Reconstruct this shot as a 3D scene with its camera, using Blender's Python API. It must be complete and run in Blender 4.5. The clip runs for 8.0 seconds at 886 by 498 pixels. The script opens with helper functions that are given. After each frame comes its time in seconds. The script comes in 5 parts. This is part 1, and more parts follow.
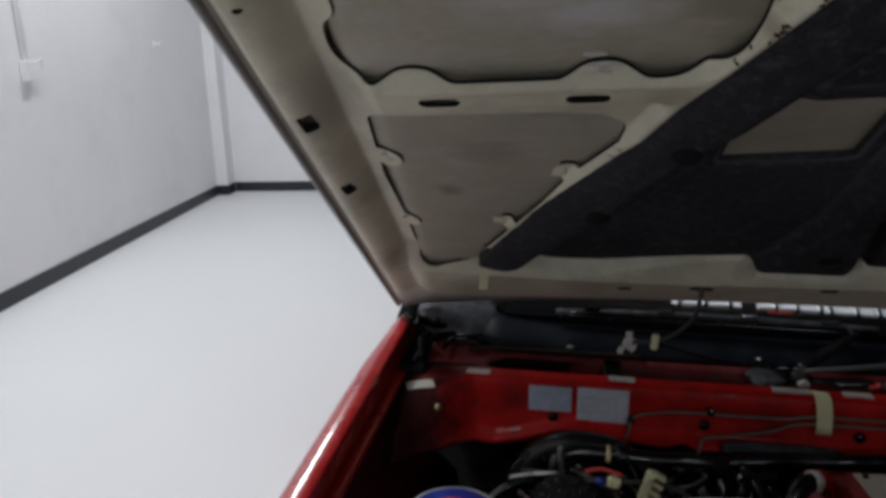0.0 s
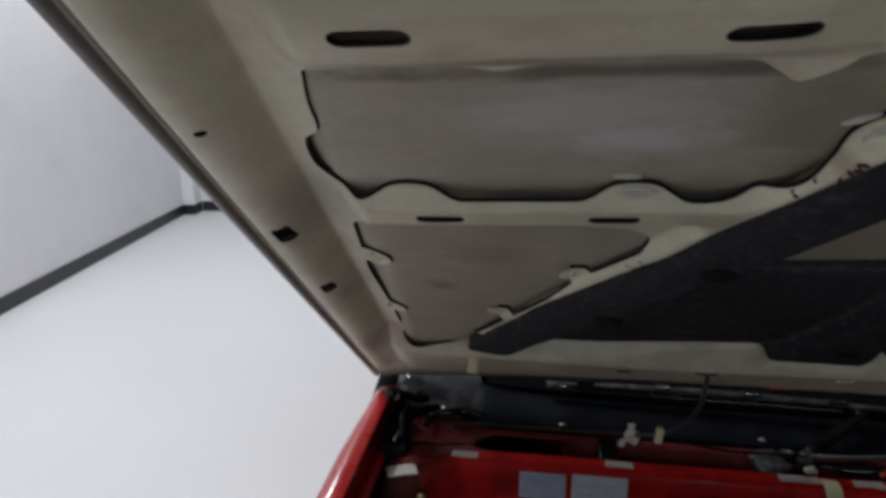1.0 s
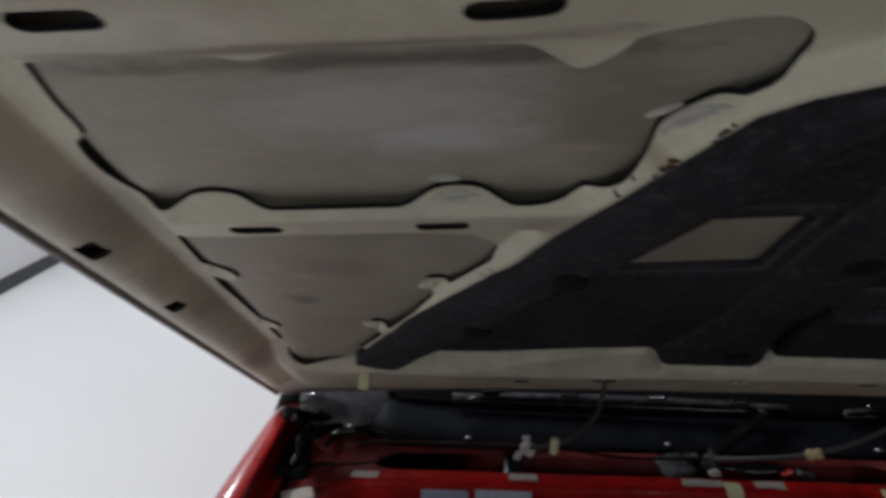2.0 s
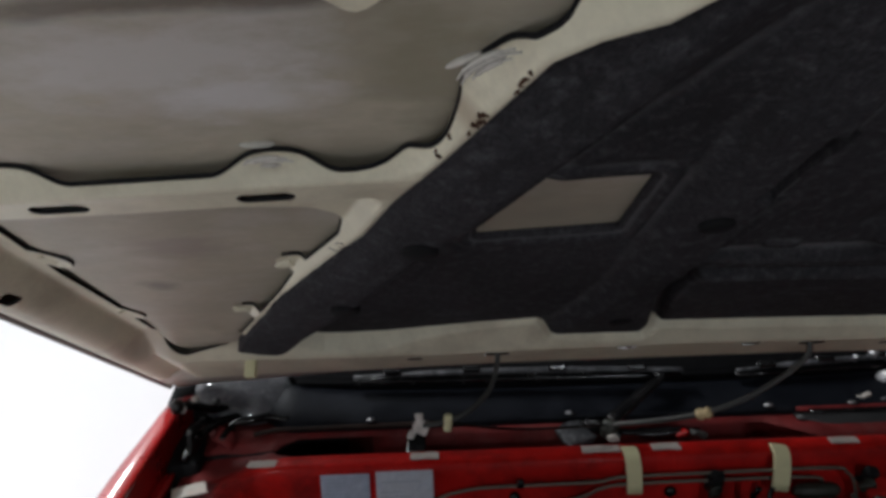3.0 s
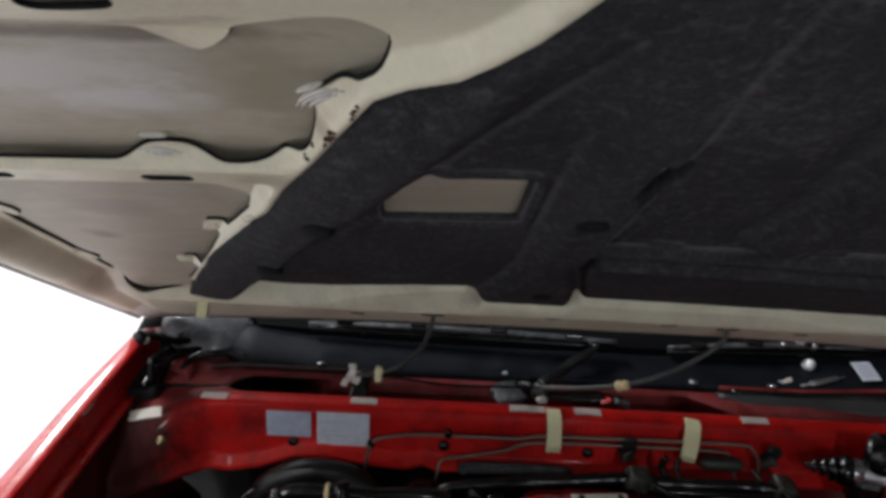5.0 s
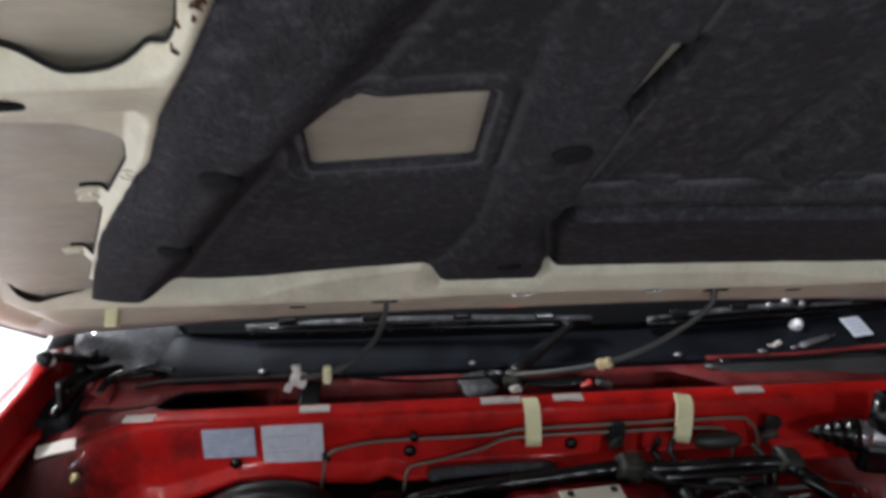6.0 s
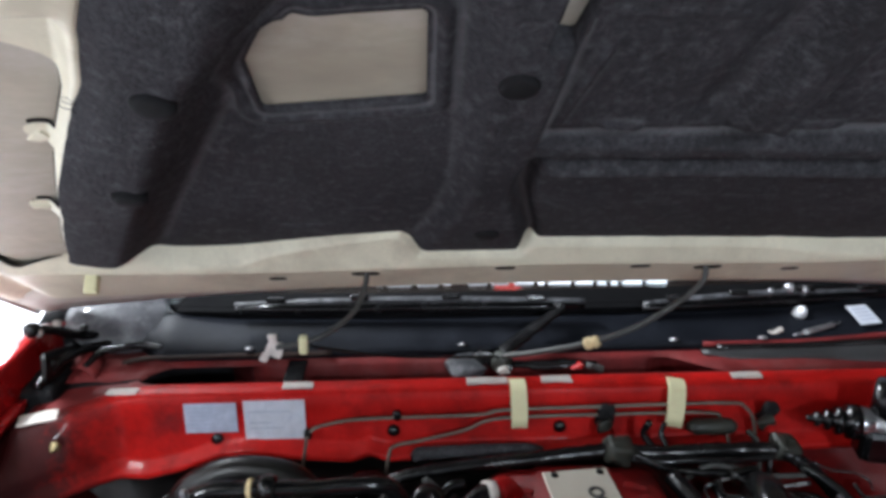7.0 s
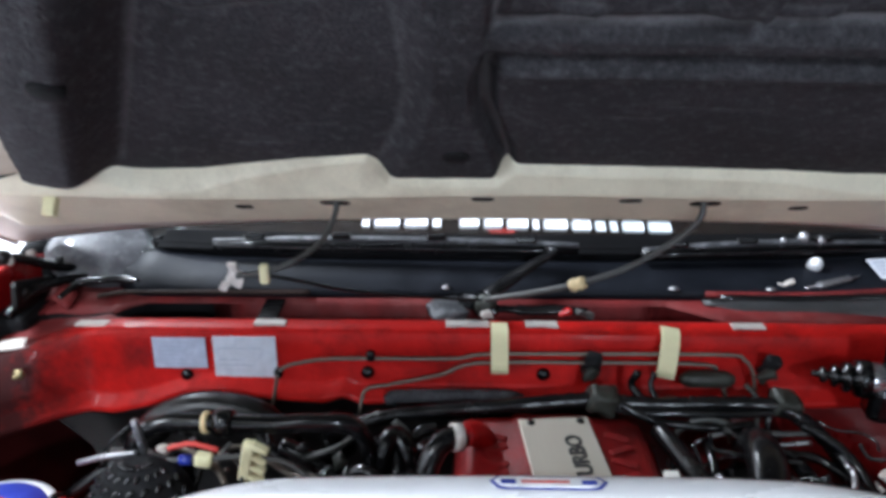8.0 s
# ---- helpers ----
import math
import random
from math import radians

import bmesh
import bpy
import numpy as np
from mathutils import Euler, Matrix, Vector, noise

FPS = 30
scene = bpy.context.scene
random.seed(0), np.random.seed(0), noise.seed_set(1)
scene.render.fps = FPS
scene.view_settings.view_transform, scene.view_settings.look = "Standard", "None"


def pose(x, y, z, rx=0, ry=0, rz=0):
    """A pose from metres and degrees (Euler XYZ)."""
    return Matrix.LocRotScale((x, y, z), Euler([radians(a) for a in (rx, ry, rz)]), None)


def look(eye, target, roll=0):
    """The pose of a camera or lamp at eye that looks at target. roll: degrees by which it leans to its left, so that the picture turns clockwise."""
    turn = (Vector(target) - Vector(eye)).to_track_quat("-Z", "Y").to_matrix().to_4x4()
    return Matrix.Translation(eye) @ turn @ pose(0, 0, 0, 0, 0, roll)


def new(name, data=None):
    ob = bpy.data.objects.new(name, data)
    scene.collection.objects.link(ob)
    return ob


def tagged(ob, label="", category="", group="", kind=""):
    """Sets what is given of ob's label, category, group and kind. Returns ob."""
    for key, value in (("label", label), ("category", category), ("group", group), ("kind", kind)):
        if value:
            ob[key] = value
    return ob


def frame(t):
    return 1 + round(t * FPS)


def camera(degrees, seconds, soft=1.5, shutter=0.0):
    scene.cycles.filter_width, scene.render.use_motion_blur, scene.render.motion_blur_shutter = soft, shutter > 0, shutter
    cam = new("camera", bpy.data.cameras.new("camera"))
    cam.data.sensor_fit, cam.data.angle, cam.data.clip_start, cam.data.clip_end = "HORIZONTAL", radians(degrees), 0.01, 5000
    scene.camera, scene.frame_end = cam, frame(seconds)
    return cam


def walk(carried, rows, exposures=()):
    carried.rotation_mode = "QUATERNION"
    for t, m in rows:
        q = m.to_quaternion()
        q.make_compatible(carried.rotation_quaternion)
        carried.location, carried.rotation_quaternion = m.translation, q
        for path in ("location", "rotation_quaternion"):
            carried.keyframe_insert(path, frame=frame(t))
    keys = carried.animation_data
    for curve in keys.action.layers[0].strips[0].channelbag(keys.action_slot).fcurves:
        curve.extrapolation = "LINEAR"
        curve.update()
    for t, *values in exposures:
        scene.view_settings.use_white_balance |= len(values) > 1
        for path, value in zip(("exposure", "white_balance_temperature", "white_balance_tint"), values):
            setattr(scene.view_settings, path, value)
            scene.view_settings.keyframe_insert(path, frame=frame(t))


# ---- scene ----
SOFT, SHUTTER = 3.6, 0.35
cam = camera(65.8, 8.0, SOFT, SHUTTER)
PATH = [
    (0, (-0.422, -1.131, 1.452), (-0.809, 0.756, 0.915), -1.1),
    (0.5, (-0.398, -1.022, 1.458), (-0.773, 0.879, 0.96), 0.1),
    (1, (-0.468, -1.022, 1.525), (-0.769, 0.891, 1.024), -0.1),
    (1.2, (-0.479, -1.015, 1.532), (-0.776, 0.898, 1.035), 0.0),
    (1.5, (-0.493, -1.032, 1.541), (-0.777, 0.887, 1.056), 0.2),
    (2, (-0.377, -0.968, 1.515), (-0.544, 0.967, 1.037), -0.8),
    (2.2, (-0.349, -0.953, 1.508), (-0.442, 0.98, 1.011), -0.9),
    (3.5, (-0.295, -0.939, 1.498), (-0.235, 0.971, 0.91), -0.8),
    (4, (-0.27, -0.962, 1.542), (-0.232, 0.915, 0.853), 5.4),
    (4.2, (-0.252, -0.964, 1.538), (-0.322, 0.915, 0.859), 7.0),
    (4.5, (-0.246, -0.966, 1.547), (-0.312, 0.891, 0.809), 7.7),
    (5, (-0.203, -0.988, 1.551), (-0.227, 0.888, 0.857), 2.5),
    (5.2, (-0.209, -0.966, 1.552), (-0.164, 0.911, 0.864), 1.7),
    (6.3, (-0.183, -0.868, 1.437), (-0.075, 1.02, 0.785), -0.9),
    (6.5, (-0.167, -0.882, 1.434), (-0.092, 1.017, 0.812), -0.9),
    (7, (-0.14, -0.882, 1.405), (-0.105, 1.014, 0.77), -0.8),
    (7.5, (-0.124, -0.862, 1.382), (-0.158, 1.025, 0.721), -0.6),
    (8, (-0.062, -0.844, 1.335), (-0.134, 1.026, 0.627), -0.5),
]
EXPOSURES = [(0, -1.68, 6500, 10), (1.6, -1.60, 6500, 10), (2.2, -1.58, 6550, 10), (3.3, -0.70, 6650, 10), (4.0, -0.32, 6700, 10), (4.5, -0.16, 6700, 10), (5.0, -0.45, 6650, 10), (6.3, 0.46, 6400, 10), (7.5, 0.92, 6080, 9.5), (8.0, 0.94, 5980, 9.5)]
walk(cam, [(t, look(eye, target, roll)) for t, eye, target, roll in PATH], EXPOSURES)

# ---- light: a white workshop with unseen ceiling panels ----
world = bpy.data.worlds.new("world")
scene.world = world
world.use_nodes = True
world.node_tree.nodes["Background"].inputs[0].default_value = (0.9, 0.95, 1.0, 1)
world.node_tree.nodes["Background"].inputs[1].default_value = 0.05
LAMP_POWER = 156.0
CEILING = 4.2
TURN = 8.8
ROOM = pose(0, 0, 0, 0, 0, TURN)


# ---- materials ----
def material(name, color, rough=0.5, metal=0.0, var=0.25, scale=12.0, fine=140.0, bump=0.1, dirt=None, dirt_amount=0.35, dirt_scale=5.0, coat=0.0, grain=None, spec=0.5, worn_lit=None, grime_shade=None, speck=0.35, stains_and_shadows=()):
    """Principled surface with variation at two scales, patches of dirt and fine relief."""
    m = bpy.data.materials.new(name)
    m.use_nodes = True
    nt = m.node_tree
    bsdf = nt.nodes["Principled BSDF"]
    bsdf.inputs["Metallic"].default_value = metal
    bsdf.inputs["Coat Weight"].default_value = coat
    bsdf.inputs["Coat Roughness"].default_value = 0.08
    bsdf.inputs["Specular IOR Level"].default_value = spec
    tc = nt.nodes.new("ShaderNodeTexCoord")
    vec = tc.outputs["Object"]
    if grain:
        mp = nt.nodes.new("ShaderNodeMapping")
        mp.inputs["Scale"].default_value = grain
        nt.links.new(vec, mp.inputs["Vector"])
        vec = mp.outputs["Vector"]

    def noisy(s, detail, rough_):
        n = nt.nodes.new("ShaderNodeTexNoise")
        n.inputs["Scale"].default_value, n.inputs["Detail"].default_value, n.inputs["Roughness"].default_value = s, detail, rough_
        nt.links.new(vec, n.inputs["Vector"])
        return n.outputs["Fac"]

    def ramp(src, a, b, lo, hi):
        r = nt.nodes.new("ShaderNodeMapRange")
        r.inputs[1].default_value, r.inputs[2].default_value, r.inputs[3].default_value, r.inputs[4].default_value = a, b, lo, hi
        nt.links.new(src, r.inputs[0])
        return r.outputs[0]

    def mix(fac, a, b):
        x = nt.nodes.new("ShaderNodeMix")
        x.data_type = "RGBA"
        nt.links.new(fac, x.inputs["Factor"])
        for slot, v in ((6, a), (7, b)):
            if isinstance(v, tuple):
                x.inputs[slot].default_value = (*v, 1)
            else:
                nt.links.new(v, x.inputs[slot])
        return x.outputs[2]

    large, small = noisy(scale, 5, 0.6), noisy(fine, 3, 0.6)
    dark = tuple(c * (1 - var) for c in color)
    light = tuple(min(1, c * (1 + var)) for c in color)
    col = mix(ramp(large, 0.3, 0.7, 0, 1), dark, light)
    col = mix(ramp(small, 0.35, 0.65, 0, speck), col, dark)
    if dirt:
        col = mix(ramp(noisy(dirt_scale, 8, 0.7), 0.5, 0.72, 0, dirt_amount), col, dirt)
    # Darkens one end along x: grime and corner shade painted together.
    if grime_shade:
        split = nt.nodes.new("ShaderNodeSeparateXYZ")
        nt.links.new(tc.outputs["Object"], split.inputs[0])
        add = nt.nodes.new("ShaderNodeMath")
        nt.links.new(ramp(split.outputs[0], grime_shade[0], grime_shade[1], 0.62, -0.42), add.inputs[0])
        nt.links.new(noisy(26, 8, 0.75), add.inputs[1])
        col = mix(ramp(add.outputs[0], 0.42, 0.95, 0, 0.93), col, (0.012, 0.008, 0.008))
    for cx, cy, rx, ry, tone, amount in stains_and_shadows:
        mp = nt.nodes.new("ShaderNodeMapping")
        mp.vector_type = "TEXTURE"
        mp.inputs["Location"].default_value, mp.inputs["Scale"].default_value = (cx, cy, 0), (rx, ry, 10)
        nt.links.new(tc.outputs["Object"], mp.inputs["Vector"])
        far = nt.nodes.new("ShaderNodeVectorMath")
        far.operation = "LENGTH"
        nt.links.new(mp.outputs["Vector"], far.inputs[0])
        add = nt.nodes.new("ShaderNodeMath")
        nt.links.new(far.outputs["Value"], add.inputs[0])
        nt.links.new(ramp(noisy(24, 6, 0.65), 0.25, 0.75, -0.55, 0.55), add.inputs[1])
        col = mix(ramp(add.outputs[0], 0.35, 1.05, amount, 0), col, tone)
    # Paints raised edges lighter, for wear and for the light they catch.
    if worn_lit:
        geo = nt.nodes.new("ShaderNodeNewGeometry")
        col = mix(ramp(geo.outputs["Pointiness"], 0.505, 0.56, 0, worn_lit[1]), col, worn_lit[0])
    nt.links.new(col, bsdf.inputs["Base Color"])
    nt.links.new(ramp(large, 0.25, 0.75, max(0.02, rough - 0.12), min(1, rough + 0.12)), bsdf.inputs["Roughness"])
    if bump:
        b = nt.nodes.new("ShaderNodeBump")
        b.inputs["Strength"].default_value, b.inputs["Distance"].default_value = bump, 0.002
        nt.links.new(small, b.inputs["Height"])
        nt.links.new(b.outputs[0], bsdf.inputs["Normal"])
    return m


def emitter(name, color, strength):
    m = bpy.data.materials.new(name)
    m.use_nodes = True
    b = m.node_tree.nodes["Principled BSDF"]
    b.inputs["Emission Color"].default_value, b.inputs["Emission Strength"].default_value = (*color, 1), strength
    return m


def glass_material(name, tint, rough):
    m = bpy.data.materials.new(name)
    m.use_nodes = True
    b = m.node_tree.nodes["Principled BSDF"]
    b.inputs["Base Color"].default_value = (*tint, 1)
    b.inputs["Transmission Weight"].default_value, b.inputs["Roughness"].default_value, b.inputs["IOR"].default_value = 1.0, rough, 1.45
    return m


CREAM = material("cream_paint", (0.70, 0.66, 0.505), 0.42, var=0.17, scale=5, fine=220, bump=0.09, dirt=(0.22, 0.17, 0.11), dirt_amount=0.5, dirt_scale=6, spec=0.3,
                 stains_and_shadows=((-0.46, 0.802, 0.17, 0.010, (0.24, 0.19, 0.13), 0.7), (-0.29, 0.69, 0.03, 0.012, (0.26, 0.17, 0.10), 0.5), (-0.34, 0.60, 0.05, 0.02, (0.36, 0.31, 0.22), 0.5), (-0.66, 0.60, 0.03, 0.06, (0.34, 0.31, 0.25), 0.5), (-0.50, 0.865, 0.20, 0.03, (0.40, 0.33, 0.24), 0.45), (-0.70, 0.10, 0.05, 0.05, (0.34, 0.27, 0.22), 0.5)))
PRIMER = material("beige_primer", (0.42, 0.38, 0.295), 0.5, var=0.22, scale=6, fine=90, bump=0.05, dirt=(0.56, 0.53, 0.49), dirt_amount=0.6, dirt_scale=7, grain=(0.8, 1.6, 1), spec=0.3,
                  # The dark line at y 0.776 paints the panel lip's shadow; the rest are stains.
                  stains_and_shadows=((-0.43, 0.735, 0.10, 0.055, (0.56, 0.535, 0.50), 0.85), (-0.40, 0.70, 0.05, 0.03, (0.62, 0.60, 0.58), 0.7), (-0.31, 0.72, 0.045, 0.07, (0.27, 0.245, 0.17), 0.6), (-0.44, 0.776, 0.17, 0.010, (0.13, 0.105, 0.08), 0.75), (-0.585, 0.365, 0.022, 0.020, (0.20, 0.18, 0.15), 0.7), (-0.52, 0.47, 0.06, 0.03, (0.30, 0.24, 0.22), 0.5)))
PINK_PRIMER = material("pink_primer", (0.50, 0.465, 0.40), 0.5, var=0.15, scale=6, bump=0.05, dirt=(0.30, 0.16, 0.14), dirt_amount=0.6, dirt_scale=4, spec=0.25)
FELT = material("charcoal_felt", (0.043, 0.042, 0.046), 0.95, var=0.42, scale=7, fine=240, bump=1.0, dirt=(0.125, 0.125, 0.134), dirt_amount=0.5, dirt_scale=85, spec=0.12, worn_lit=((0.17, 0.17, 0.175), 0.75), speck=0.9)
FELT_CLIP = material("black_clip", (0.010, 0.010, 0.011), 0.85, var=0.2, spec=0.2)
RED = material("red_paint", (0.40, 0.007, 0.008), 0.28, var=0.12, scale=8, fine=160, bump=0.03, coat=0.9, dirt=(0.24, 0.02, 0.02), dirt_amount=0.4, dirt_scale=9)
BAY_RED = material("bay_red_paint", (0.30, 0.0045, 0.005), 0.46, var=0.25, scale=8, fine=170, bump=0.14, coat=0.03, dirt=(0.035, 0.007, 0.007), dirt_amount=0.8, dirt_scale=5, spec=0.14)
FIREWALL_RED = material("firewall_red_paint", (0.43, 0.0100, 0.008), 0.42, var=0.32, scale=10, fine=120, bump=0.3, coat=0.05, dirt=(0.035, 0.007, 0.007), dirt_amount=0.85, dirt_scale=7, spec=0.09, grime_shade=(-0.70, -0.52))
DUSTY_RED = material("dusty_red_paint", (0.125, 0.011, 0.011), 0.7, var=0.45, scale=11, fine=160, bump=0.2, dirt=(0.20, 0.10, 0.09), dirt_amount=0.38, dirt_scale=8, spec=0.25)
BLACK = material("black_plastic", (0.004, 0.004, 0.0045), 0.17, var=0.3, scale=20, bump=0.12, dirt=(0.02, 0.019, 0.018), dirt_amount=0.4, dirt_scale=14, spec=0.42)
COWL = material("cowl_plastic", (0.007, 0.008, 0.011), 0.50, var=0.3, scale=14, bump=0.1, dirt=(0.022, 0.024, 0.031), dirt_amount=0.4, dirt_scale=10, spec=0.08)
RUBBER = material("black_rubber", (0.004, 0.004, 0.0045), 0.21, var=0.3, scale=25, bump=0.12, dirt=(0.016, 0.015, 0.014), dirt_amount=0.4, dirt_scale=18, spec=0.38)
GREASY = material("greasy_metal", (0.009, 0.0085, 0.008), 0.38, 0.2, var=0.5, scale=20, bump=0.3, dirt=(0.006, 0.005, 0.005), dirt_amount=0.7, dirt_scale=12, spec=0.4)
STEEL = material("dull_steel", (0.40, 0.40, 0.41), 0.3, 0.9, var=0.2, scale=25, bump=0.1)
PIPE = material("brake_pipe", (0.16, 0.135, 0.11), 0.45, 0.5, var=0.2, scale=40)
ALLOY = material("polished_alloy", (0.88, 0.89, 0.91), 0.30, 0.25, var=0.06, scale=18, fine=300, bump=0.06, grain=(0.15, 1, 1), dirt=(0.30, 0.30, 0.31), dirt_amount=0.4, dirt_scale=20)
PLATE = material("brushed_plate", (0.50, 0.465, 0.39), 0.42, 0.35, var=0.06, scale=12, fine=260, bump=0.05, grain=(1, 0.12, 1))
YELLOW = material("cream_foam", (0.70, 0.66, 0.40), 0.75, var=0.08, scale=30, bump=0.3)
OCHRE = material("aged_clip", (0.62, 0.48, 0.26), 0.6, var=0.2, scale=60)
PAPER = material("white_label", (0.72, 0.74, 0.78), 0.5, var=0.06, scale=40)
PALE_STRIP = material("grey_adhesive", (0.47, 0.44, 0.40), 0.7, var=0.2, scale=60, bump=0.3, dirt=(0.4, 0.15, 0.12), dirt_amount=0.4, dirt_scale=50)
LABEL = material("silver_label", (0.42, 0.46, 0.56), 0.38, 0.2, var=0.12, scale=60, fine=400, dirt=(0.62, 0.66, 0.74), dirt_amount=0.6, dirt_scale=70)
LABEL_LIGHT = material("worn_silver_label", (0.60, 0.62, 0.68), 0.4, 0.1, var=0.14, scale=55, fine=300, dirt=(0.42, 0.45, 0.55), dirt_amount=0.7, dirt_scale=70)
PRINT = material("label_print", (0.34, 0.38, 0.47), 0.5, var=0.2, scale=60)
BLUE = material("blue_print", (0.02, 0.035, 0.27), 0.4, var=0.15)
RED_PRINT = material("red_print", (0.55, 0.05, 0.04), 0.4, var=0.1)
INK = material("black_ink", (0.03, 0.03, 0.03), 0.5, var=0.1)
WHITE = material("white_plastic", (0.72, 0.70, 0.66), 0.5, var=0.08)
VINYL = material("white_vinyl", (0.88, 0.89, 0.92), 0.4, var=0.02)
OLIVE = material("olive_bracket", (0.026, 0.028, 0.022), 0.5, 0.2, var=0.5, scale=40, bump=0.4)
HOSE_GREY = material("grey_hose", (0.050, 0.050, 0.047), 0.5, var=0.2, scale=40)
BROWN = material("brown_trim", (0.026, 0.016, 0.013), 0.7, var=0.3, spec=0.1)
SEALANT = material("pale_sealant", (0.58, 0.56, 0.50), 0.3, var=0.12, scale=50, bump=0.3, coat=0.3)
BLADE = material("scuffed_blade", (0.035, 0.036, 0.040), 0.5, var=0.5, scale=60, bump=0.4, dirt=(0.17, 0.17, 0.18), dirt_amount=0.7, dirt_scale=45)
FOOT_BLACK = material("matt_black", (0.004, 0.004, 0.0045), 0.8, var=0.1, spec=0.05)
RUST = material("rust", (0.075, 0.030, 0.014), 0.9, var=0.5, scale=90, bump=0.5)
FLOOR = material("white_epoxy", (0.78, 0.78, 0.79), 0.48, var=0.02, scale=0.9, fine=30, bump=0.02)
WALL = material("white_wall_paint", (0.88, 0.87, 0.89), 0.65, var=0.03, scale=1.1, fine=60, bump=0.08, dirt=(0.66, 0.65, 0.66), dirt_amount=0.3, dirt_scale=1.8)
DIM_WALL = material("dark_unseen_wall_paint", (0.07, 0.07, 0.075), 0.7, var=0.08, scale=1.2)
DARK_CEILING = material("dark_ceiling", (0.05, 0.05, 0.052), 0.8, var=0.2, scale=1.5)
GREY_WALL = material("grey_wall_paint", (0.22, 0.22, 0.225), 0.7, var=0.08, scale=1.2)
SKIRT = material("dark_cove_base", (0.022, 0.023, 0.032), 0.4, var=0.2, scale=8)
# Dark tint stands in for the dim look through the windscreen.
GLASS = glass_material("windscreen_glass", (0.30, 0.33, 0.33), 0.0)
LAMP = emitter("lamp_diffuser", (0.95, 0.98, 1.0), 14.0)


# ---- mesh helpers ----
def mesh(name, verts, faces, mat, smooth=True):
    me = bpy.data.meshes.new(name)
    me.from_pydata([tuple(map(float, v)) for v in verts], [], [tuple(map(int, f)) for f in faces])
    for m in mat if isinstance(mat, (list, tuple)) else (mat,):
        me.materials.append(m)
    me.validate()
    me.polygons.foreach_set("use_smooth", [smooth] * len(me.polygons))
    me.update()
    return me


def solid(name, bm, mat, smooth=False):
    bmesh.ops.recalc_face_normals(bm, faces=bm.faces)
    me = bpy.data.meshes.new(name)
    bm.to_mesh(me)
    bm.free()
    me.materials.append(mat)
    me.polygons.foreach_set("use_smooth", [smooth] * len(me.polygons))
    return me


def part(name, me, parent=None, label="", at=None):
    """One mesh object, under a thing or a part where parent is given."""
    ob = new(name, me)
    if parent:
        ob.parent = parent
    if at is not None:
        ob.matrix_basis = at
    return tagged(ob, label)


def thing(name, label, category, at=None, group="", kind=""):
    ob = new(name)
    ob.empty_display_size = 0.05
    if at is not None:
        ob.matrix_basis = at
    return tagged(ob, label, category, group, kind)


def box(sx, sy, sz, bevel=0.002, at=None, seg=2):
    bm = bmesh.new()
    bmesh.ops.create_cube(bm, size=1, matrix=(at or Matrix()) @ Matrix.Diagonal((sx, sy, sz, 1)))
    if bevel:
        bmesh.ops.bevel(bm, geom=list(bm.edges), offset=bevel, segments=seg, affect="EDGES", profile=0.5)
    return bm


def smooth_path(points, per=8):
    """Catmull-Rom through the points."""
    p = [Vector(q) for q in points]
    p = [p[0] * 2 - p[1], *p, p[-1] * 2 - p[-2]]
    out = []
    for i in range(1, len(p) - 2):
        for k in range(per):
            t = k / per
            a, b, c, d = p[i - 1 : i + 3]
            out.append(0.5 * (2 * b + (c - a) * t + (2 * a - 5 * b + 4 * c - d) * t * t + (3 * b - a - 3 * c + d) * t**3))
    return [*out, p[-2]]


def tube(points, radius, mat, name="tube", sides=12, per=8, flat=1.0, ribs=0.0, pitch=0.01, lumps=None):
    """A bent tube through the points; ribs: depth of corrugation."""
    path = smooth_path(points, per) if per else [Vector(q) for q in points]
    verts, faces, run = [], [], 0.0
    lumps = (0.10 if mat in (RUBBER, BLACK) and per else 0.0) if lumps is None else lumps
    up = Vector((0, 0, 1)) if abs((path[1] - path[0]).normalized().z) < 0.9 else Vector((1, 0, 0))
    for i, q in enumerate(path):
        d = (path[min(i + 1, len(path) - 1)] - path[max(i - 1, 0)]).normalized()
        side = d.cross(up).normalized()
        up = side.cross(d).normalized()
        if i:
            run += (q - path[i - 1]).length
        r = radius[i * len(radius) // len(path)] if isinstance(radius, (list, tuple)) else radius
        base_r = r + ribs * math.sin(run / pitch * 2 * math.pi)
        for k in range(sides):
            a = 2 * math.pi * k / sides
            r = base_r * (1 + lumps * noise.noise(Vector((math.cos(a) * 0.8, math.sin(a) * 0.8, run / base_r * 0.35)) + path[0] * 50))
            verts.append(q + side * math.cos(a) * r + up * math.sin(a) * r * flat)
    n = len(path)
    for i in range(n - 1):
        for k in range(sides):
            faces.append((i * sides + k, i * sides + (k + 1) % sides, (i + 1) * sides + (k + 1) % sides, (i + 1) * sides + k))
    faces.append(tuple(range(sides))[::-1])
    faces.append(tuple(range((n - 1) * sides, n * sides)))
    return mesh(name, verts, faces, mat)


def lathe(profile, mat, name="lathe", sides=28, at=None):
    """A turned body: rows of (radius, height) round z."""
    verts, faces = [], []
    m = at or Matrix()
    for r, h in profile:
        for k in range(sides):
            a = 2 * math.pi * k / sides
            verts.append(m @ Vector((r * math.cos(a), r * math.sin(a), h)))
    for i in range(len(profile) - 1):
        for k in range(sides):
            faces.append((i * sides + k, i * sides + (k + 1) % sides, (i + 1) * sides + (k + 1) % sides, (i + 1) * sides + k))
    faces.append(tuple(range(sides))[::-1])
    faces.append(tuple(range((len(profile) - 1) * sides, len(profile) * sides)))
    return mesh(name, verts, faces, mat)


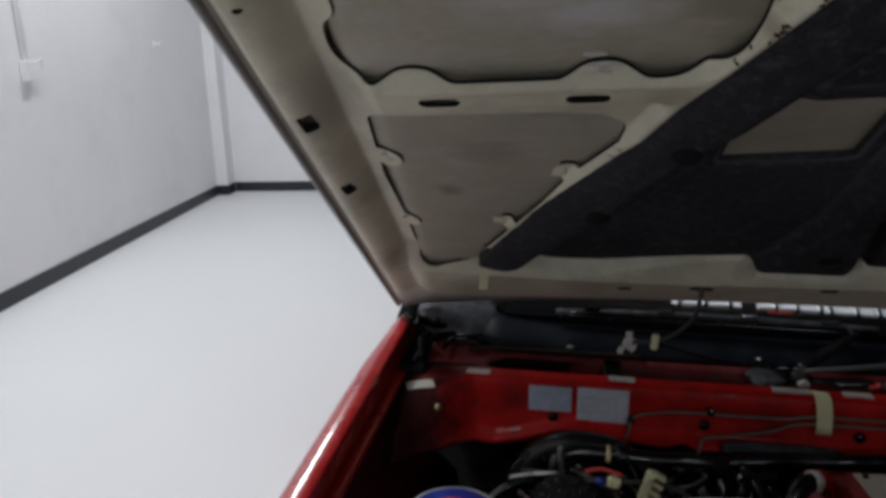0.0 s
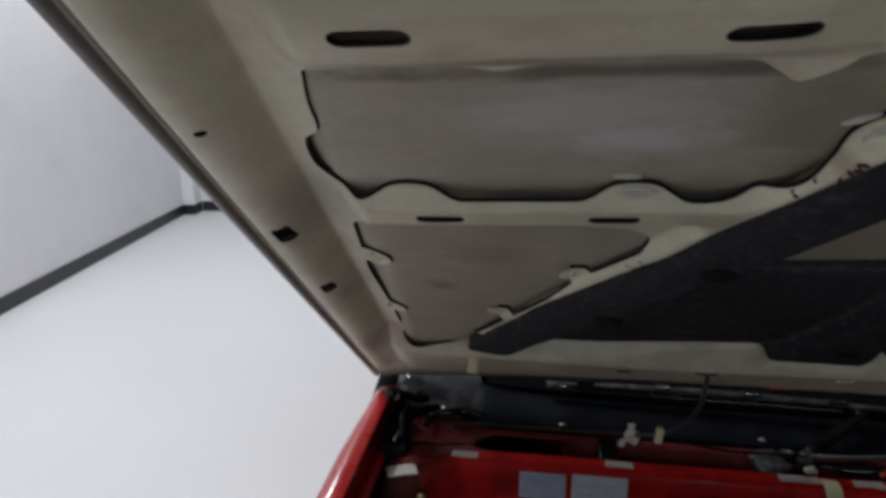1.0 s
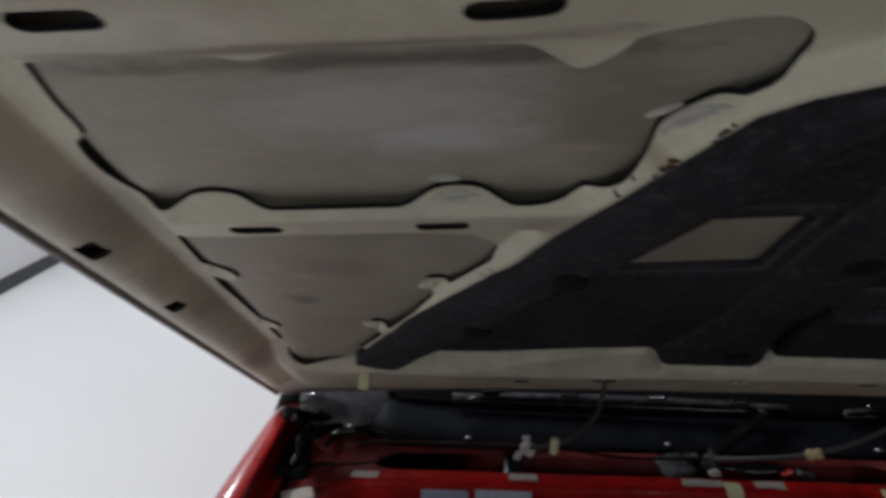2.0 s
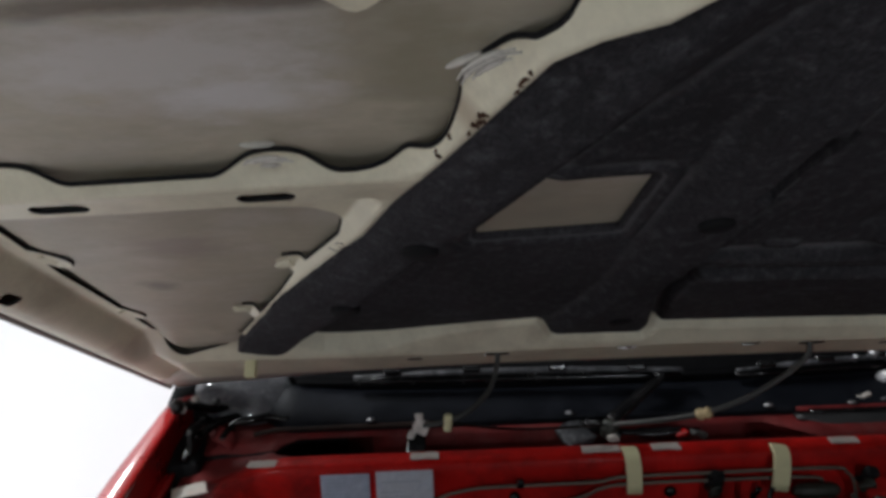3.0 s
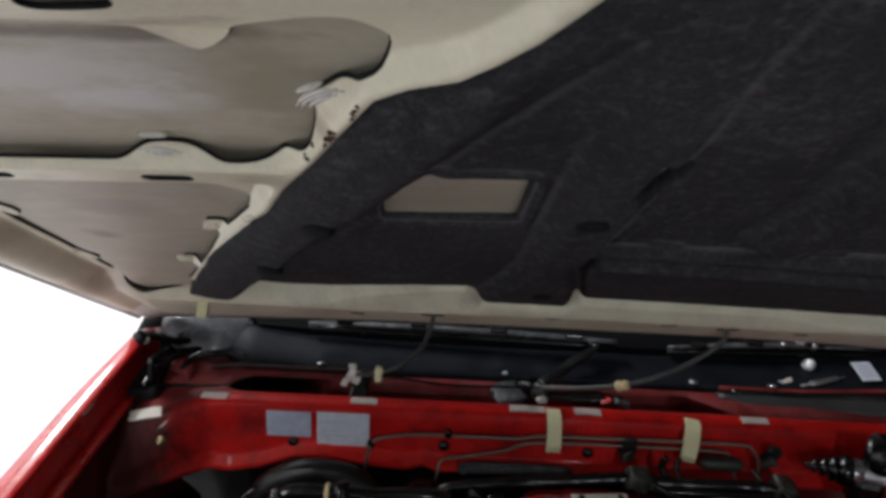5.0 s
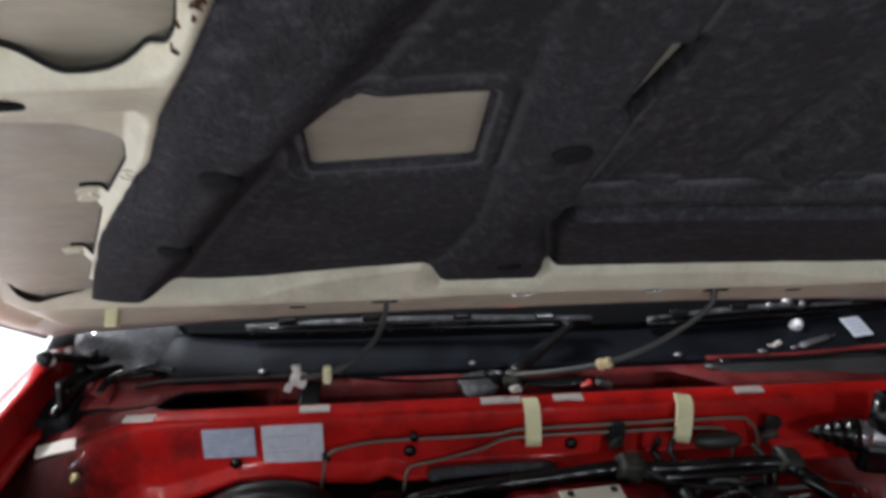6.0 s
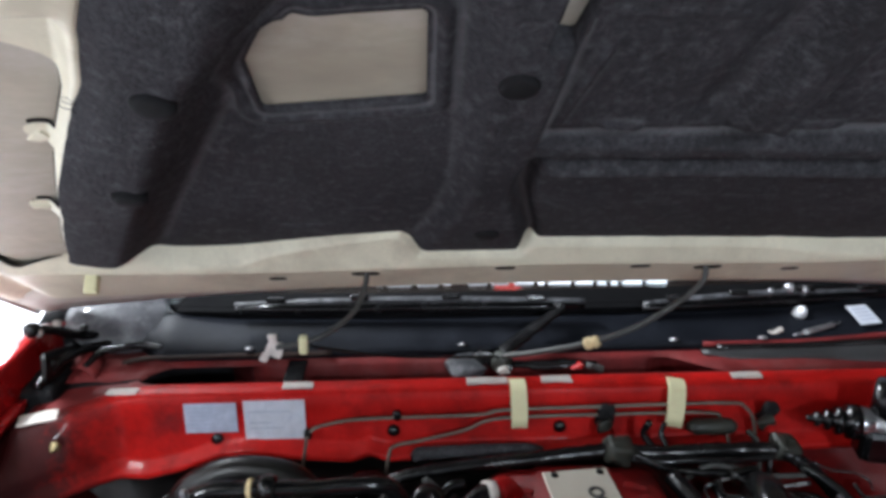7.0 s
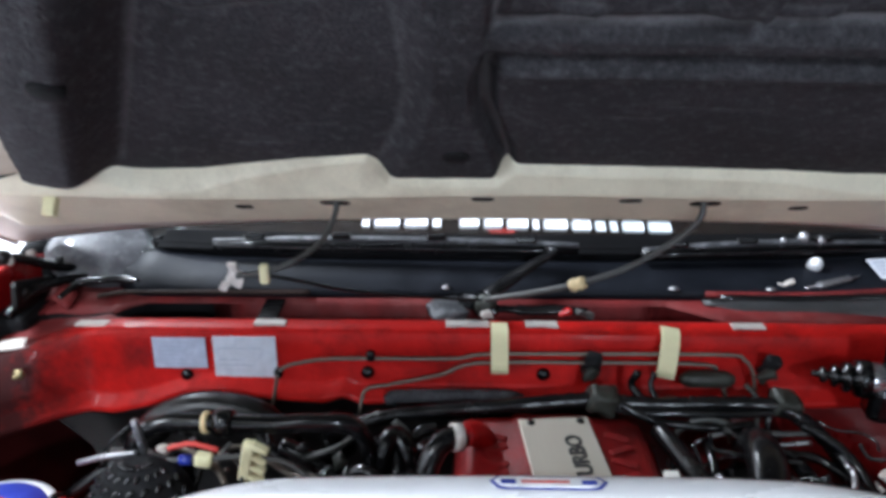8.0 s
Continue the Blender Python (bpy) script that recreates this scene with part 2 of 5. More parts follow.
def sweep(sections, mat, name="panel", smooth=True):
    """A sheet through rows of points, one row a section."""
    n = len(sections[0])
    verts = [p for row in sections for p in row]
    faces = [(i * n + k, i * n + k + 1, (i + 1) * n + k + 1, (i + 1) * n + k) for i in range(len(sections) - 1) for k in range(n - 1)]
    return mesh(name, verts, faces, mat, smooth)


def thick(me, depth, offset=-1.0):
    """Gives a sheet its thickness."""
    bm = bmesh.new()
    bm.from_mesh(me)
    bmesh.ops.recalc_face_normals(bm, faces=bm.faces)
    bmesh.ops.solidify(bm, geom=list(bm.faces), thickness=depth)
    bm.to_mesh(me)
    bm.free()
    me.polygons.foreach_set("use_smooth", [True] * len(me.polygons))
    return me


def lumpy(sx, sy, sz, at, mat, seed):
    """A grimy, uneven lump of a bracket."""
    bm = box(sx, sy, sz, min(sx, sy, sz) * 0.22)
    bmesh.ops.subdivide_edges(bm, edges=[e for e in bm.edges if e.calc_length() > 0.006], cuts=2, use_grid_fill=True)
    for v in bm.verts:
        v.co += 0.0060 * noise.noise_vector(v.co * 70 + Vector((seed, 0, 0)))
    bm.transform(at)
    return solid("lump", bm, mat, True)


def lerp(x, xs, ys):
    return float(np.interp(x, xs, ys))


def ease(x, a, b):
    t = np.clip((x - a) / (b - a), 0, 1)
    return t * t * (3 - 2 * t)


# ---- room ----
floor = part("floor", solid("floor", box(13, 17.4, 0.1, 0, pose(0.9, -1.3, -0.05)), FLOOR), at=ROOM)
tagged(floor, "glossy white epoxy workshop floor, faintly scuffed", "floor", kind="structure")
LEFT, BACK, RIGHT, FRONT = -3.51, 6.72, 6.0, -9.2
for name, sx, sy, cx, cy in (
    ("wall_west", 0.15, BACK - FRONT + 0.3, LEFT - 0.075, (BACK + FRONT) / 2),
    ("wall_north", RIGHT - LEFT, 0.15, (LEFT + RIGHT) / 2, BACK + 0.075),
    ("wall_east", 0.15, BACK - FRONT + 0.3, RIGHT + 0.075, (BACK + FRONT) / 2),
    ("wall_south", RIGHT - LEFT, 0.15, (LEFT + RIGHT) / 2, FRONT - 0.075),
):
    # East and south walls are unseen; their dark grey cuts bounced light.
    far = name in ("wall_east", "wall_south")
    tagged(part(name, solid(name, box(sx, sy, CEILING, 0, pose(cx, cy, CEILING / 2)), (DIM_WALL if name == "wall_east" else GREY_WALL) if far else WALL), at=ROOM), "unseen workshop wall, painted grey to cut bounced light" if far else "plain white painted workshop wall", "wall", kind="structure")
tagged(part("pilaster", solid("pilaster", box(0.13, 0.22, CEILING - 0.01, 0.006, pose(LEFT + 0.065, BACK - 0.11, CEILING / 2)), WALL), at=ROOM), "white painted pilaster in the room corner", "pilaster", kind="structure")
# Unseen ceiling, painted dark for dark reflections and less bounce.
tagged(part("ceiling", solid("ceiling", box(RIGHT - LEFT + 0.3, BACK - FRONT + 0.3, 0.1, 0, pose((LEFT + RIGHT) / 2, (BACK + FRONT) / 2, CEILING + 0.05)), DARK_CEILING), at=ROOM), "unseen workshop ceiling, painted dark to cut bounce and reflections", "ceiling", kind="structure")
SKIRT_H = 0.108
base = thing("baseboard", "dark blue-black rubber cove base along white walls", "baseboard", ROOM, kind="structure")
for sx, sy, cx, cy in (
    (0.012, BACK - 0.22 - FRONT, LEFT + 0.006, (BACK - 0.22 + FRONT) / 2),
    (0.13, 0.012, LEFT + 0.065 + 0.012, BACK - 0.226),
    (0.012, 0.208, LEFT + 0.136, BACK - 0.116),
    (RIGHT - LEFT - 0.145, 0.012, (LEFT + 0.145 + RIGHT) / 2, BACK - 0.006),
):
    part("cove_strip", solid("cove_strip", box(sx, sy, SKIRT_H, 0.003, pose(cx, cy, SKIRT_H / 2)), SKIRT), base)
outlet = thing("wall_outlet", "white surface conduit and outlet box on the wall", "outlet", ROOM @ pose(LEFT, 3.42, 0.07))
part("box", solid("box", box(0.05, 0.09, 0.13, 0.006, pose(0.025, 0, 1.35)), WALL), outlet)
part("conduit", tube([(0.02, 0, 1.41), (0.02, 0, 2.4), (0.02, 0, CEILING)], 0.012, WALL, per=2), outlet)
part("cord", tube([(0.05, 0.03, 1.40), (0.07, 0.09, 1.42), (0.06, 0.10, 1.36)], 0.005, WALL), outlet)
hook = thing("wall_hook", "small white painted hook high on the wall", "hook", ROOM @ pose(LEFT, 5.35, 1.62))
part("plate", solid("plate", box(0.012, 0.04, 0.06, 0.003, pose(0.006, 0, 0)), WALL), hook)
part("arm", tube([(0.01, 0, 0.01), (0.05, 0, 0), (0.06, 0, 0.03)], 0.006, WALL), hook)

# Unseen lamps, placed and powered to balance the light; the far one bluer.
LAMPS = [(-2.4, -2.6, 0.55), (-2.4, 0.6, 1.25), (-2.4, 3.8, 1.35), (0.4, -8.0, 1.9)]
for lx, ly, power in LAMPS:
    fixture = thing("ceiling_light", "long white ceiling panel light out of view, added to light the room", "ceiling light", ROOM @ pose(lx, ly, CEILING), "ceiling lights")
    part("housing", solid("housing", box(0.32, 1.3, 0.06, 0.008, pose(0, 0, -0.03)), WALL), fixture)
    part("diffuser", solid("diffuser", box(0.26, 1.2, 0.012, 0.003, pose(0, 0, -0.064)), LAMP), fixture)
    data = bpy.data.lights.new("panel_light", "AREA")
    data.shape, data.size, data.size_y, data.energy, data.color = "RECTANGLE", 0.26, 1.2, LAMP_POWER * power, (0.92, 0.965, 1.0) if ly > -5 else (0.84, 0.92, 1.0)
    lamp = new("panel_light", data)
    lamp.matrix_basis = ROOM @ pose(lx, ly, CEILING - 0.075)

# ---- hood, propped open ----
# Local axes: x across, y from the hinge to the front edge, z towards the outside.
HOOD = Matrix.Translation((0, 0, 1.07)) @ Matrix(((1, 0, 0, 0), (0, -math.cos(radians(34)), math.sin(radians(34)), 0), (0, math.sin(radians(34)), math.cos(radians(34)), 0), (0, 0, 0, 1)))
HOOD_LENGTH = 1.22


def polygon_distance(x, y, pts, r=0.0):
    """Signed distance to a polygon, grown by r with round corners; negative inside."""
    d = np.full(x.shape, 1e9)
    inside = np.zeros(x.shape, bool)
    for (ax, ay), (bx, by) in zip(pts, pts[1:] + pts[:1]):
        ex, ey = bx - ax, by - ay
        t = np.clip(((x - ax) * ex + (y - ay) * ey) / (ex * ex + ey * ey), 0, 1)
        d = np.minimum(d, np.hypot(x - ax - t * ex, y - ay - t * ey))
        cross = (ay > y) != (by > y)
        at = ax + (y - ay) * ex / (ey if abs(ey) > 1e-9 else 1e-9)
        inside ^= cross & (x < at)
    return np.where(inside, -d, d) - r


def disc(x, y, cx, cy, r):
    return np.hypot(x - cx, y - cy) - r


def slot(x, y, cx, cy, half, r):
    return np.hypot(np.maximum(np.abs(x - cx) - half, 0), y - cy) - r


def round_box(x, y, x0, x1, y0, y1, r):
    qx, qy = np.abs(x - (x0 + x1) / 2) - (x1 - x0) / 2 + r, np.abs(y - (y0 + y1) / 2) - (y1 - y0) / 2 + r
    return np.hypot(np.maximum(qx, 0), np.maximum(qy, 0)) + np.minimum(np.maximum(qx, qy), 0) - r


def clipped_sheet(x, y, z, field):
    """A grid sheet cut where field is negative, with clean edges. Returns verts, faces and the cut edge."""
    rows, cols = x.shape
    verts = list(zip(x.ravel(), y.ravel(), z.ravel()))
    f = field.ravel()
    inside = f >= 0
    idx = np.arange(rows * cols).reshape(rows, cols)
    quads = np.stack([idx[:-1, :-1], idx[:-1, 1:], idx[1:, 1:], idx[1:, :-1]], -1).reshape(-1, 4)
    count = inside[quads].sum(1)
    faces = [tuple(q) for q in quads[count == 4]]
    cuts, rim = {}, []

    def cut(a, b):
        key = (min(a, b), max(a, b))
        if key not in cuts:
            t = f[a] / (f[a] - f[b])
            t = min(max(t, 0.02), 0.98)
            verts.append(tuple(p + (q - p) * t for p, q in zip(verts[a], verts[b])))
            cuts[key] = len(verts) - 1
        return cuts[key]

    for q in quads[(count > 0) & (count < 4)]:
        poly, edge = [], []
        for a, b in zip(q, np.roll(q, -1)):
            if inside[a]:
                poly.append(a)
            if inside[a] != inside[b]:
                poly.append(cut(a, b))
                edge.append(poly[-1])
        if len(poly) > 2:
            faces.append(tuple(poly))
            if len(edge) == 2:
                k = poly.index(edge[0])
                rim.append((edge[1], edge[0]) if poly[k - 1] == edge[1] else (edge[0], edge[1]))
    return verts, faces, rim


def used_only(verts, faces):
    keep = sorted({i for f in faces for i in f})
    at = {old: n for n, old in enumerate(keep)}
    return [verts[i] for i in keep], [tuple(at[i] for i in f) for f in faces]


def half_width(y):
    return 0.772 - 0.077 * y


def hood_grid(cols, rows, bow=0.10, y1=HOOD_LENGTH):
    a, b = np.meshgrid(np.linspace(-1, 1, cols), np.linspace(0, 1, rows))
    x = a * 0.745
    start = -0.02 - bow * x * x
    y = start + b * (y1 - start)
    return a * half_width(y), y


LOWER = [(-0.622, 0.537), (-0.640, 0.40), (-0.643, 0.28), (-0.655, 0.103), (-0.605, 0.116), (-0.543, 0.245), (-0.497, 0.340), (-0.452, 0.432), (-0.404, 0.512), (-0.401, 0.522), (-0.410, 0.530), (-0.450, 0.536)]
UPPER = smooth_path([(a, b, 0) for a, b in ((-0.609, 0.786), (-0.617, 0.750), (-0.621, 0.717), (-0.635, 0.700), (-0.641, 0.675), (-0.639, 0.652), (-0.622, 0.630), (-0.600, 0.627), (-0.50, 0.627), (-0.40, 0.627), (-0.345, 0.627), (-0.318, 0.640), (-0.301, 0.662), (-0.291, 0.693), (-0.288, 0.718), (-0.267, 0.743), (-0.243, 0.764), (-0.238, 0.786), (-0.250, 0.801), (-0.263, 0.805), (-0.287, 0.801), (-0.312, 0.793), (-0.321, 0.780), (-0.338, 0.767), (-0.352, 0.777), (-0.368, 0.789), (-0.40, 0.796), (-0.445, 0.799), (-0.468, 0.797), (-0.482, 0.788), (-0.497, 0.784), (-0.512, 0.788), (-0.526, 0.797), (-0.575, 0.799), (-0.596, 0.794))], 4)
UPPER = [(p.x, p.y) for p in UPPER]
PAD_SIDE = [(0.427, 0.062), (0.470, 0.064), (0.500, 0.078), (0.525, 0.088), (0.555, 0.090), (0.574, 0.099), (0.577, 0.114), (0.566, 0.136), (0.518, 0.241), (0.465, 0.351), (0.404, 0.456), (0.366, 0.520), (0.340, 0.581), (0.324, 0.610), (0.307, 0.639), (0.294, 0.664), (0.267, 0.717), (0.252, 0.746), (0.231, 0.762), (0.205, 0.773), (0.187, 0.791), (0.170, 0.812), (0.152, 0.842), (0.122, 0.900), (0.050, 0.955)]
PAD_EDGE = [(-x, y) for x, y in PAD_SIDE] + PAD_SIDE[::-1] + [(0.380, 0.064), (0.300, 0.076), (0.114, 0.090), (-0.008, 0.096), (-0.026, 0.078), (-0.158, 0.078), (-0.181, 0.110), (-0.245, 0.100), (-0.330, 0.080), (-0.385, 0.064)]
WINDOW = [(-0.264, 0.488), (-0.267, 0.424), (-0.146, 0.438), (-0.144, 0.549), (-0.222, 0.542), (-0.229, 0.534), (-0.242, 0.533)]
FRONT_OPENING = [(-0.528, 0.899), (-0.475, 0.896), (-0.30, 0.94), (-0.25, 1.05), (-0.52, 1.05)]


def hood_openings(x, y):
    m = -np.abs(x)
    low = polygon_distance(m, y, LOWER, 0.021)
    for cx, cy, r in ((-0.437, 0.424, 0.017), (-0.521, 0.264, 0.016), (-0.646, 0.455, 0.021), (-0.668, 0.252, 0.022), (-0.505, 0.583, 0.026)):
        low = np.maximum(low, -disc(m, y, cx, cy, r))
    swell = sum(0.5 + 0.5 * np.cos(np.clip((m - cx) / 0.042, -1, 1) * math.pi) for cx in (-0.574, -0.406))
    up = polygon_distance(m, y - 0.013 * swell * (1 - ease(y, 0.66, 0.71)), UPPER, 0.0)
    front = polygon_distance(m, y, FRONT_OPENING, 0.022)
    middle = polygon_distance(x, y, PAD_EDGE) + 0.045
    d = np.minimum(np.minimum(low, up), np.minimum(front, middle))
    for s in (
        slot(m, y, -0.553, 0.603, 0.0125, 0.0070), slot(m, y, -0.418, 0.602, 0.0125, 0.0070),
        slot(m, y, -0.555, 0.839, 0.013, 0.0075), slot(m, y, -0.372, 0.832, 0.013, 0.0075),
        round_box(m, y, -0.697, -0.682, 0.564, 0.594, 0.003), round_box(m, y, -0.706, -0.693, 0.401, 0.427, 0.003), slot(m, y, -0.679, 0.756, 0.001, 0.0032),
        slot(m, y, -0.2265, 0.040, 0.010, 0.009), slot(m, y, -0.345, 0.0235, 0.005, 0.007), slot(x, y, -0.044, 0.056, 0.006, 0.008), slot(x, y, 0.134, 0.051, 0.006, 0.008),
    ):
        d = np.minimum(d, s)
    return d


def panel_height(x, y):
    """Depth of the stamped inner panel below the hood's plane."""
    m = np.abs(x)
    s = half_width(y) - m
    pad_gap = polygon_distance(x, y, PAD_EDGE)
    flat = -0.018 - 0.008 * ease(0.64 - m, 0.0, 0.38)
    # side rail: folded hem, then a rounded roll that falls inwards to a groove
    fall = np.clip((s - 0.024) / 0.041, 0, 1)
    rail = np.where(s < 0.024, 0.0070 * (1 - np.clip((0.024 - s) / 0.0095, 0, 1) ** 2), 0.0070 - 0.0330 * fall**2.2)
    w = rail + (flat + 0.0260) * ease(s, 0.0655, 0.115)
    inner = ease(s, 0.085, 0.115)
    # cross ribs between the openings: stepped rear face, rounded crest, steep front face
    rib = np.interp(y, [0.572, 0.588, 0.592, 0.612, 0.620, 0.624], [0, 0.0125, 0.0135, 0.0140, 0.0158, 0.016]) * (1 - ease(y, 0.618, 0.638))
    front_rib = 0.019 * (1 - np.clip((0.850 - y) / 0.062, 0, 1) ** 2) * (1 - ease(y, 0.852, 0.872)) * (0.3 + 0.7 * ease(m, 0.27, 0.38))
    w = w + np.maximum(rib, front_rib) * inner
    # steep flange that carries the pad's edge
    flange = (1 - ease(pad_gap, 0.0, 0.014)) * ease(y, 0.10, 0.16) * (1 - ease(y, 0.86, 0.92))
    w = w + np.maximum(-0.0105 - w, 0) * flange
    # rear rail: crest, front slope with swells, drooping rear face
    crest = 0.062 + 0.008 * np.cos(x * 9)
    rear = 0.0030 + 0.0030 * np.clip((crest - y) / 0.075, 0, 1.3)
    front = 0.0030 + (-0.034 - 0.0030) * np.clip((y - crest) / 0.078, 0, 1) ** 0.9 + 0.0006 * np.sin(x * 23) * np.exp(-(((y - crest - 0.02) / 0.02) ** 2))
    bead = 0.0022 * np.exp(-(((y - crest - 0.006) / 0.010) ** 2))
    k = 1 - ease(y, 0.11, 0.17)
    edge_k = k * ease(s, 0.02, 0.10)
    w = w * (1 - edge_k) + np.maximum(np.where(y < crest, rear, front) + bead, -0.04) * edge_k
    # seat for the insulation pad
    sink = ease(-pad_gap, 0.002, 0.018)
    return w + (np.minimum(w, -0.042) - w) * sink


def skin_height(x, y):
    m = np.abs(x)
    under_pad = ease(-polygon_distance(x, y, PAD_EDGE), 0.0, 0.03)
    groove = np.exp(-(((half_width(y) - m - 0.066) / 0.020) ** 2))
    base = -0.0214 + 0.008 * (1 - ease(y, 0.08, 0.19)) * (1 - ease(half_width(y) - m, 0.16, 0.26)) - 0.008 * ease(0.64 - m, 0.0, 0.38) - 0.021 * groove
    return base + (-0.0465 - base) * under_pad


hood = thing("hood", "red car hood propped open, cream stamped underside with dark felt pad", "hood", HOOD)
gx, gy = hood_grid(720, 560)
gz = panel_height(gx, gy)
verts, faces, rim = clipped_sheet(gx, gy, -gz, hood_openings(gx, gy))
# Black strip along each opening's rim paints the dark gap behind it.
gap_v, gap_f, at_rim = [], [], {}
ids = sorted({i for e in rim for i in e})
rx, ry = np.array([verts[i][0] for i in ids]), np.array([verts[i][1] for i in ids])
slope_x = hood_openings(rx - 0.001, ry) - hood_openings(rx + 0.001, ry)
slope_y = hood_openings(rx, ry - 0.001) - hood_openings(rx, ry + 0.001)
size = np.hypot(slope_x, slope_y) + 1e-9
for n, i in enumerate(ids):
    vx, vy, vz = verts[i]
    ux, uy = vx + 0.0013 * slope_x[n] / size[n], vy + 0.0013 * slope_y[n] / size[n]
    at_rim[i] = len(gap_v)
    gap_v += [(vx, vy, vz + 0.0006), (ux, uy, vz + 0.0015), (ux, uy, vz + 0.0034)]
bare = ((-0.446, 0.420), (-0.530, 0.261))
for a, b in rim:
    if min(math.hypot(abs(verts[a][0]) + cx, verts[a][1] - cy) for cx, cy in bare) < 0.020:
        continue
    gap_f += [(at_rim[b] + k, at_rim[a] + k, at_rim[a] + k + 1, at_rim[b] + k + 1) for k in (0, 1)]
verts, faces = used_only(verts, faces)
part("rim_gap_strip", mesh("rim_gap_strip", gap_v, gap_f, FELT_CLIP), hood, "black strip along the openings, standing for the dark gap to the skin")
part("inner_panel", mesh("inner_panel", verts, faces, CREAM), hood, "cream painted stamped inner panel with ribs, slots and grime")
sx_, sy_ = hood_grid(220, 400, 0.30)
sz_ = -skin_height(sx_, sy_)
edge_in = half_width(sy_) - np.abs(sx_)
sz_ = sz_ * ease(edge_in, 0.0, 0.05) - 0.003 * (1 - ease(edge_in, 0, 0.05))
under = [np.stack([sx_, sy_, sz_], -1)[i].tolist() for i in range(400)]
part("skin_underside", sweep(under, PRIMER), hood, "bare beige primed underside of the outer skin with pale smears")
top_z = 0.001 + 0.052 * ease(edge_in, 0.0, 0.045)
outer = [np.stack([sx_ * 1.004, sy_, top_z], -1)[i].tolist() for i in range(400)]
part("outer_skin", sweep(outer, RED), hood, "glossy red painted outer skin")
HEM = material("hem_paint", (0.19, 0.172, 0.158), 0.45, var=0.25)
lip = []
for x in np.linspace(-0.765, 0.765, 60):
    v0, v1 = -0.017 - 0.09 * x * x, -0.024 - 0.16 * x * x - 0.20 * x**4
    d = 0.0055 - 0.003 * ease(abs(x), 0.60, 0.76)
    lip.append([(x, v0 + 0.008, -d + 0.010), (x, v0 + 0.002, -d + 0.0015), (x, v0 * 0.6 + v1 * 0.4, -d), (x, v1 + 0.002, -d), (x, v1, -d + 0.002), (x, v1 - 0.001, 0.004)])
part("rear_lip", sweep(lip, PINK_PRIMER), hood, "brownish-pink rear lip of the hood with red overspray")
hem_l = [(-half_width(y) + 0.004, y, 0.0) for y in np.linspace(-0.19, HOOD_LENGTH, 30)]
for side in (1, -1):
    strip = [[(side * (-half_width(y) + u), y, 0.0015 - 0.001 * k) for k, u in enumerate((0.001, 0.008, 0.014, 0.0155))] for y in np.linspace(-0.19, HOOD_LENGTH, 40)]
    part("edge_flange", sweep(strip, HEM), hood, "grey-brown folded flange along the side edge")
    part("folded_hem", tube([(side * a, b, c) for a, b, c in hem_l], 0.0055, HEM, sides=8, per=0), hood, "thin brownish folded hem along the side edge")
for cx, cy, rx, ry in ((-0.413, 0.647, 0.014, 0.004), (-0.290, 0.724, 0.014, 0.004), (-0.629, 0.460, 0.006, 0.005)):
    bm = bmesh.new()
    bmesh.ops.create_uvsphere(bm, u_segments=16, v_segments=10, radius=1, matrix=pose(cx, cy, -float(panel_height(np.array([cx]), np.array([cy]))[0]) + 0.002, 0, 0, 35 if cx > -0.35 else 0) @ Matrix.Diagonal((rx * 0.8, ry * 0.45, 0.0025, 1)))
    part("sealant_blob", solid("sealant_blob", bm, SEALANT, True), hood, "pale blob of sealant bridging panel and skin")


def panel_z(x, y):
    return -float(panel_height(np.array([x]), np.array([y]))[0])


# ridged sealant smears at the lobes
for cx, cy, r, a0, a1 in ((-0.404, 0.614, 0.0365, 68, 118), (-0.404, 0.614, 0.0395, 74, 112), (-0.404, 0.614, 0.030, 80, 104), (-0.262, 0.722, 0.030, 95, 172), (-0.262, 0.722, 0.033, 100, 165), (-0.262, 0.722, 0.026, 105, 160)):
    arc = [(cx + r * math.cos(radians(q)), cy + r * math.sin(radians(q))) for q in np.linspace(a0, a1, 7)]
    part("sealant_ridge", tube([(x, y, panel_z(cx, cy + 0.012) - 0.0005) for x, y in arc], [0.0007, 0.0016, 0.0018, 0.0014, 0.0007], SEALANT, sides=8, per=4), hood, "glossy ridge of sealant")
for n, (cx, cy) in enumerate(((-0.446, 0.420), (-0.530, 0.261), (-0.640, 0.458), (-0.662, 0.254))):
    part("sealant_tab", lumpy(0.019, 0.011, 0.0045, pose(cx, cy, panel_z(cx, cy) + 0.0005, 0, 0, 20 - 30 * n), CREAM, 40.0 + n), hood, "crumpled pale sealant tab")
SLIT = [(-0.061, 0.529), (-0.044, 0.524), (-0.030, 0.621), (-0.052, 0.628)]
px, py = np.meshgrid(np.linspace(-0.60, 0.60, 460), np.linspace(0.055, 0.97, 350))
edge = polygon_distance(px, py, PAD_EDGE)
win = polygon_distance(px, py, WINDOW, 0.005)
gap = polygon_distance(px, py, SLIT, 0.002)
inside = -edge


def along(value, *pairs):
    return np.interp(value, [a for a, _ in pairs], [b for _, b in pairs])


def ridge(value, width, height):
    return height * np.exp(-((value / width) ** 2))


# depth above the hood's plane: flat middle, then what stands proud of it
pad_z = 0.037 - 0.008 * (1 - ease(py, 0.10, 0.24)) - 0.004 * ease(py, 0.70, 0.85)
crease = (-np.abs(px) + 0.451) * 0.887 - (py - 0.172) * 0.461 - 0.010 * ease(py, 0.49, 0.56)
fade = 1 - ease(py, 0.66, 0.84)
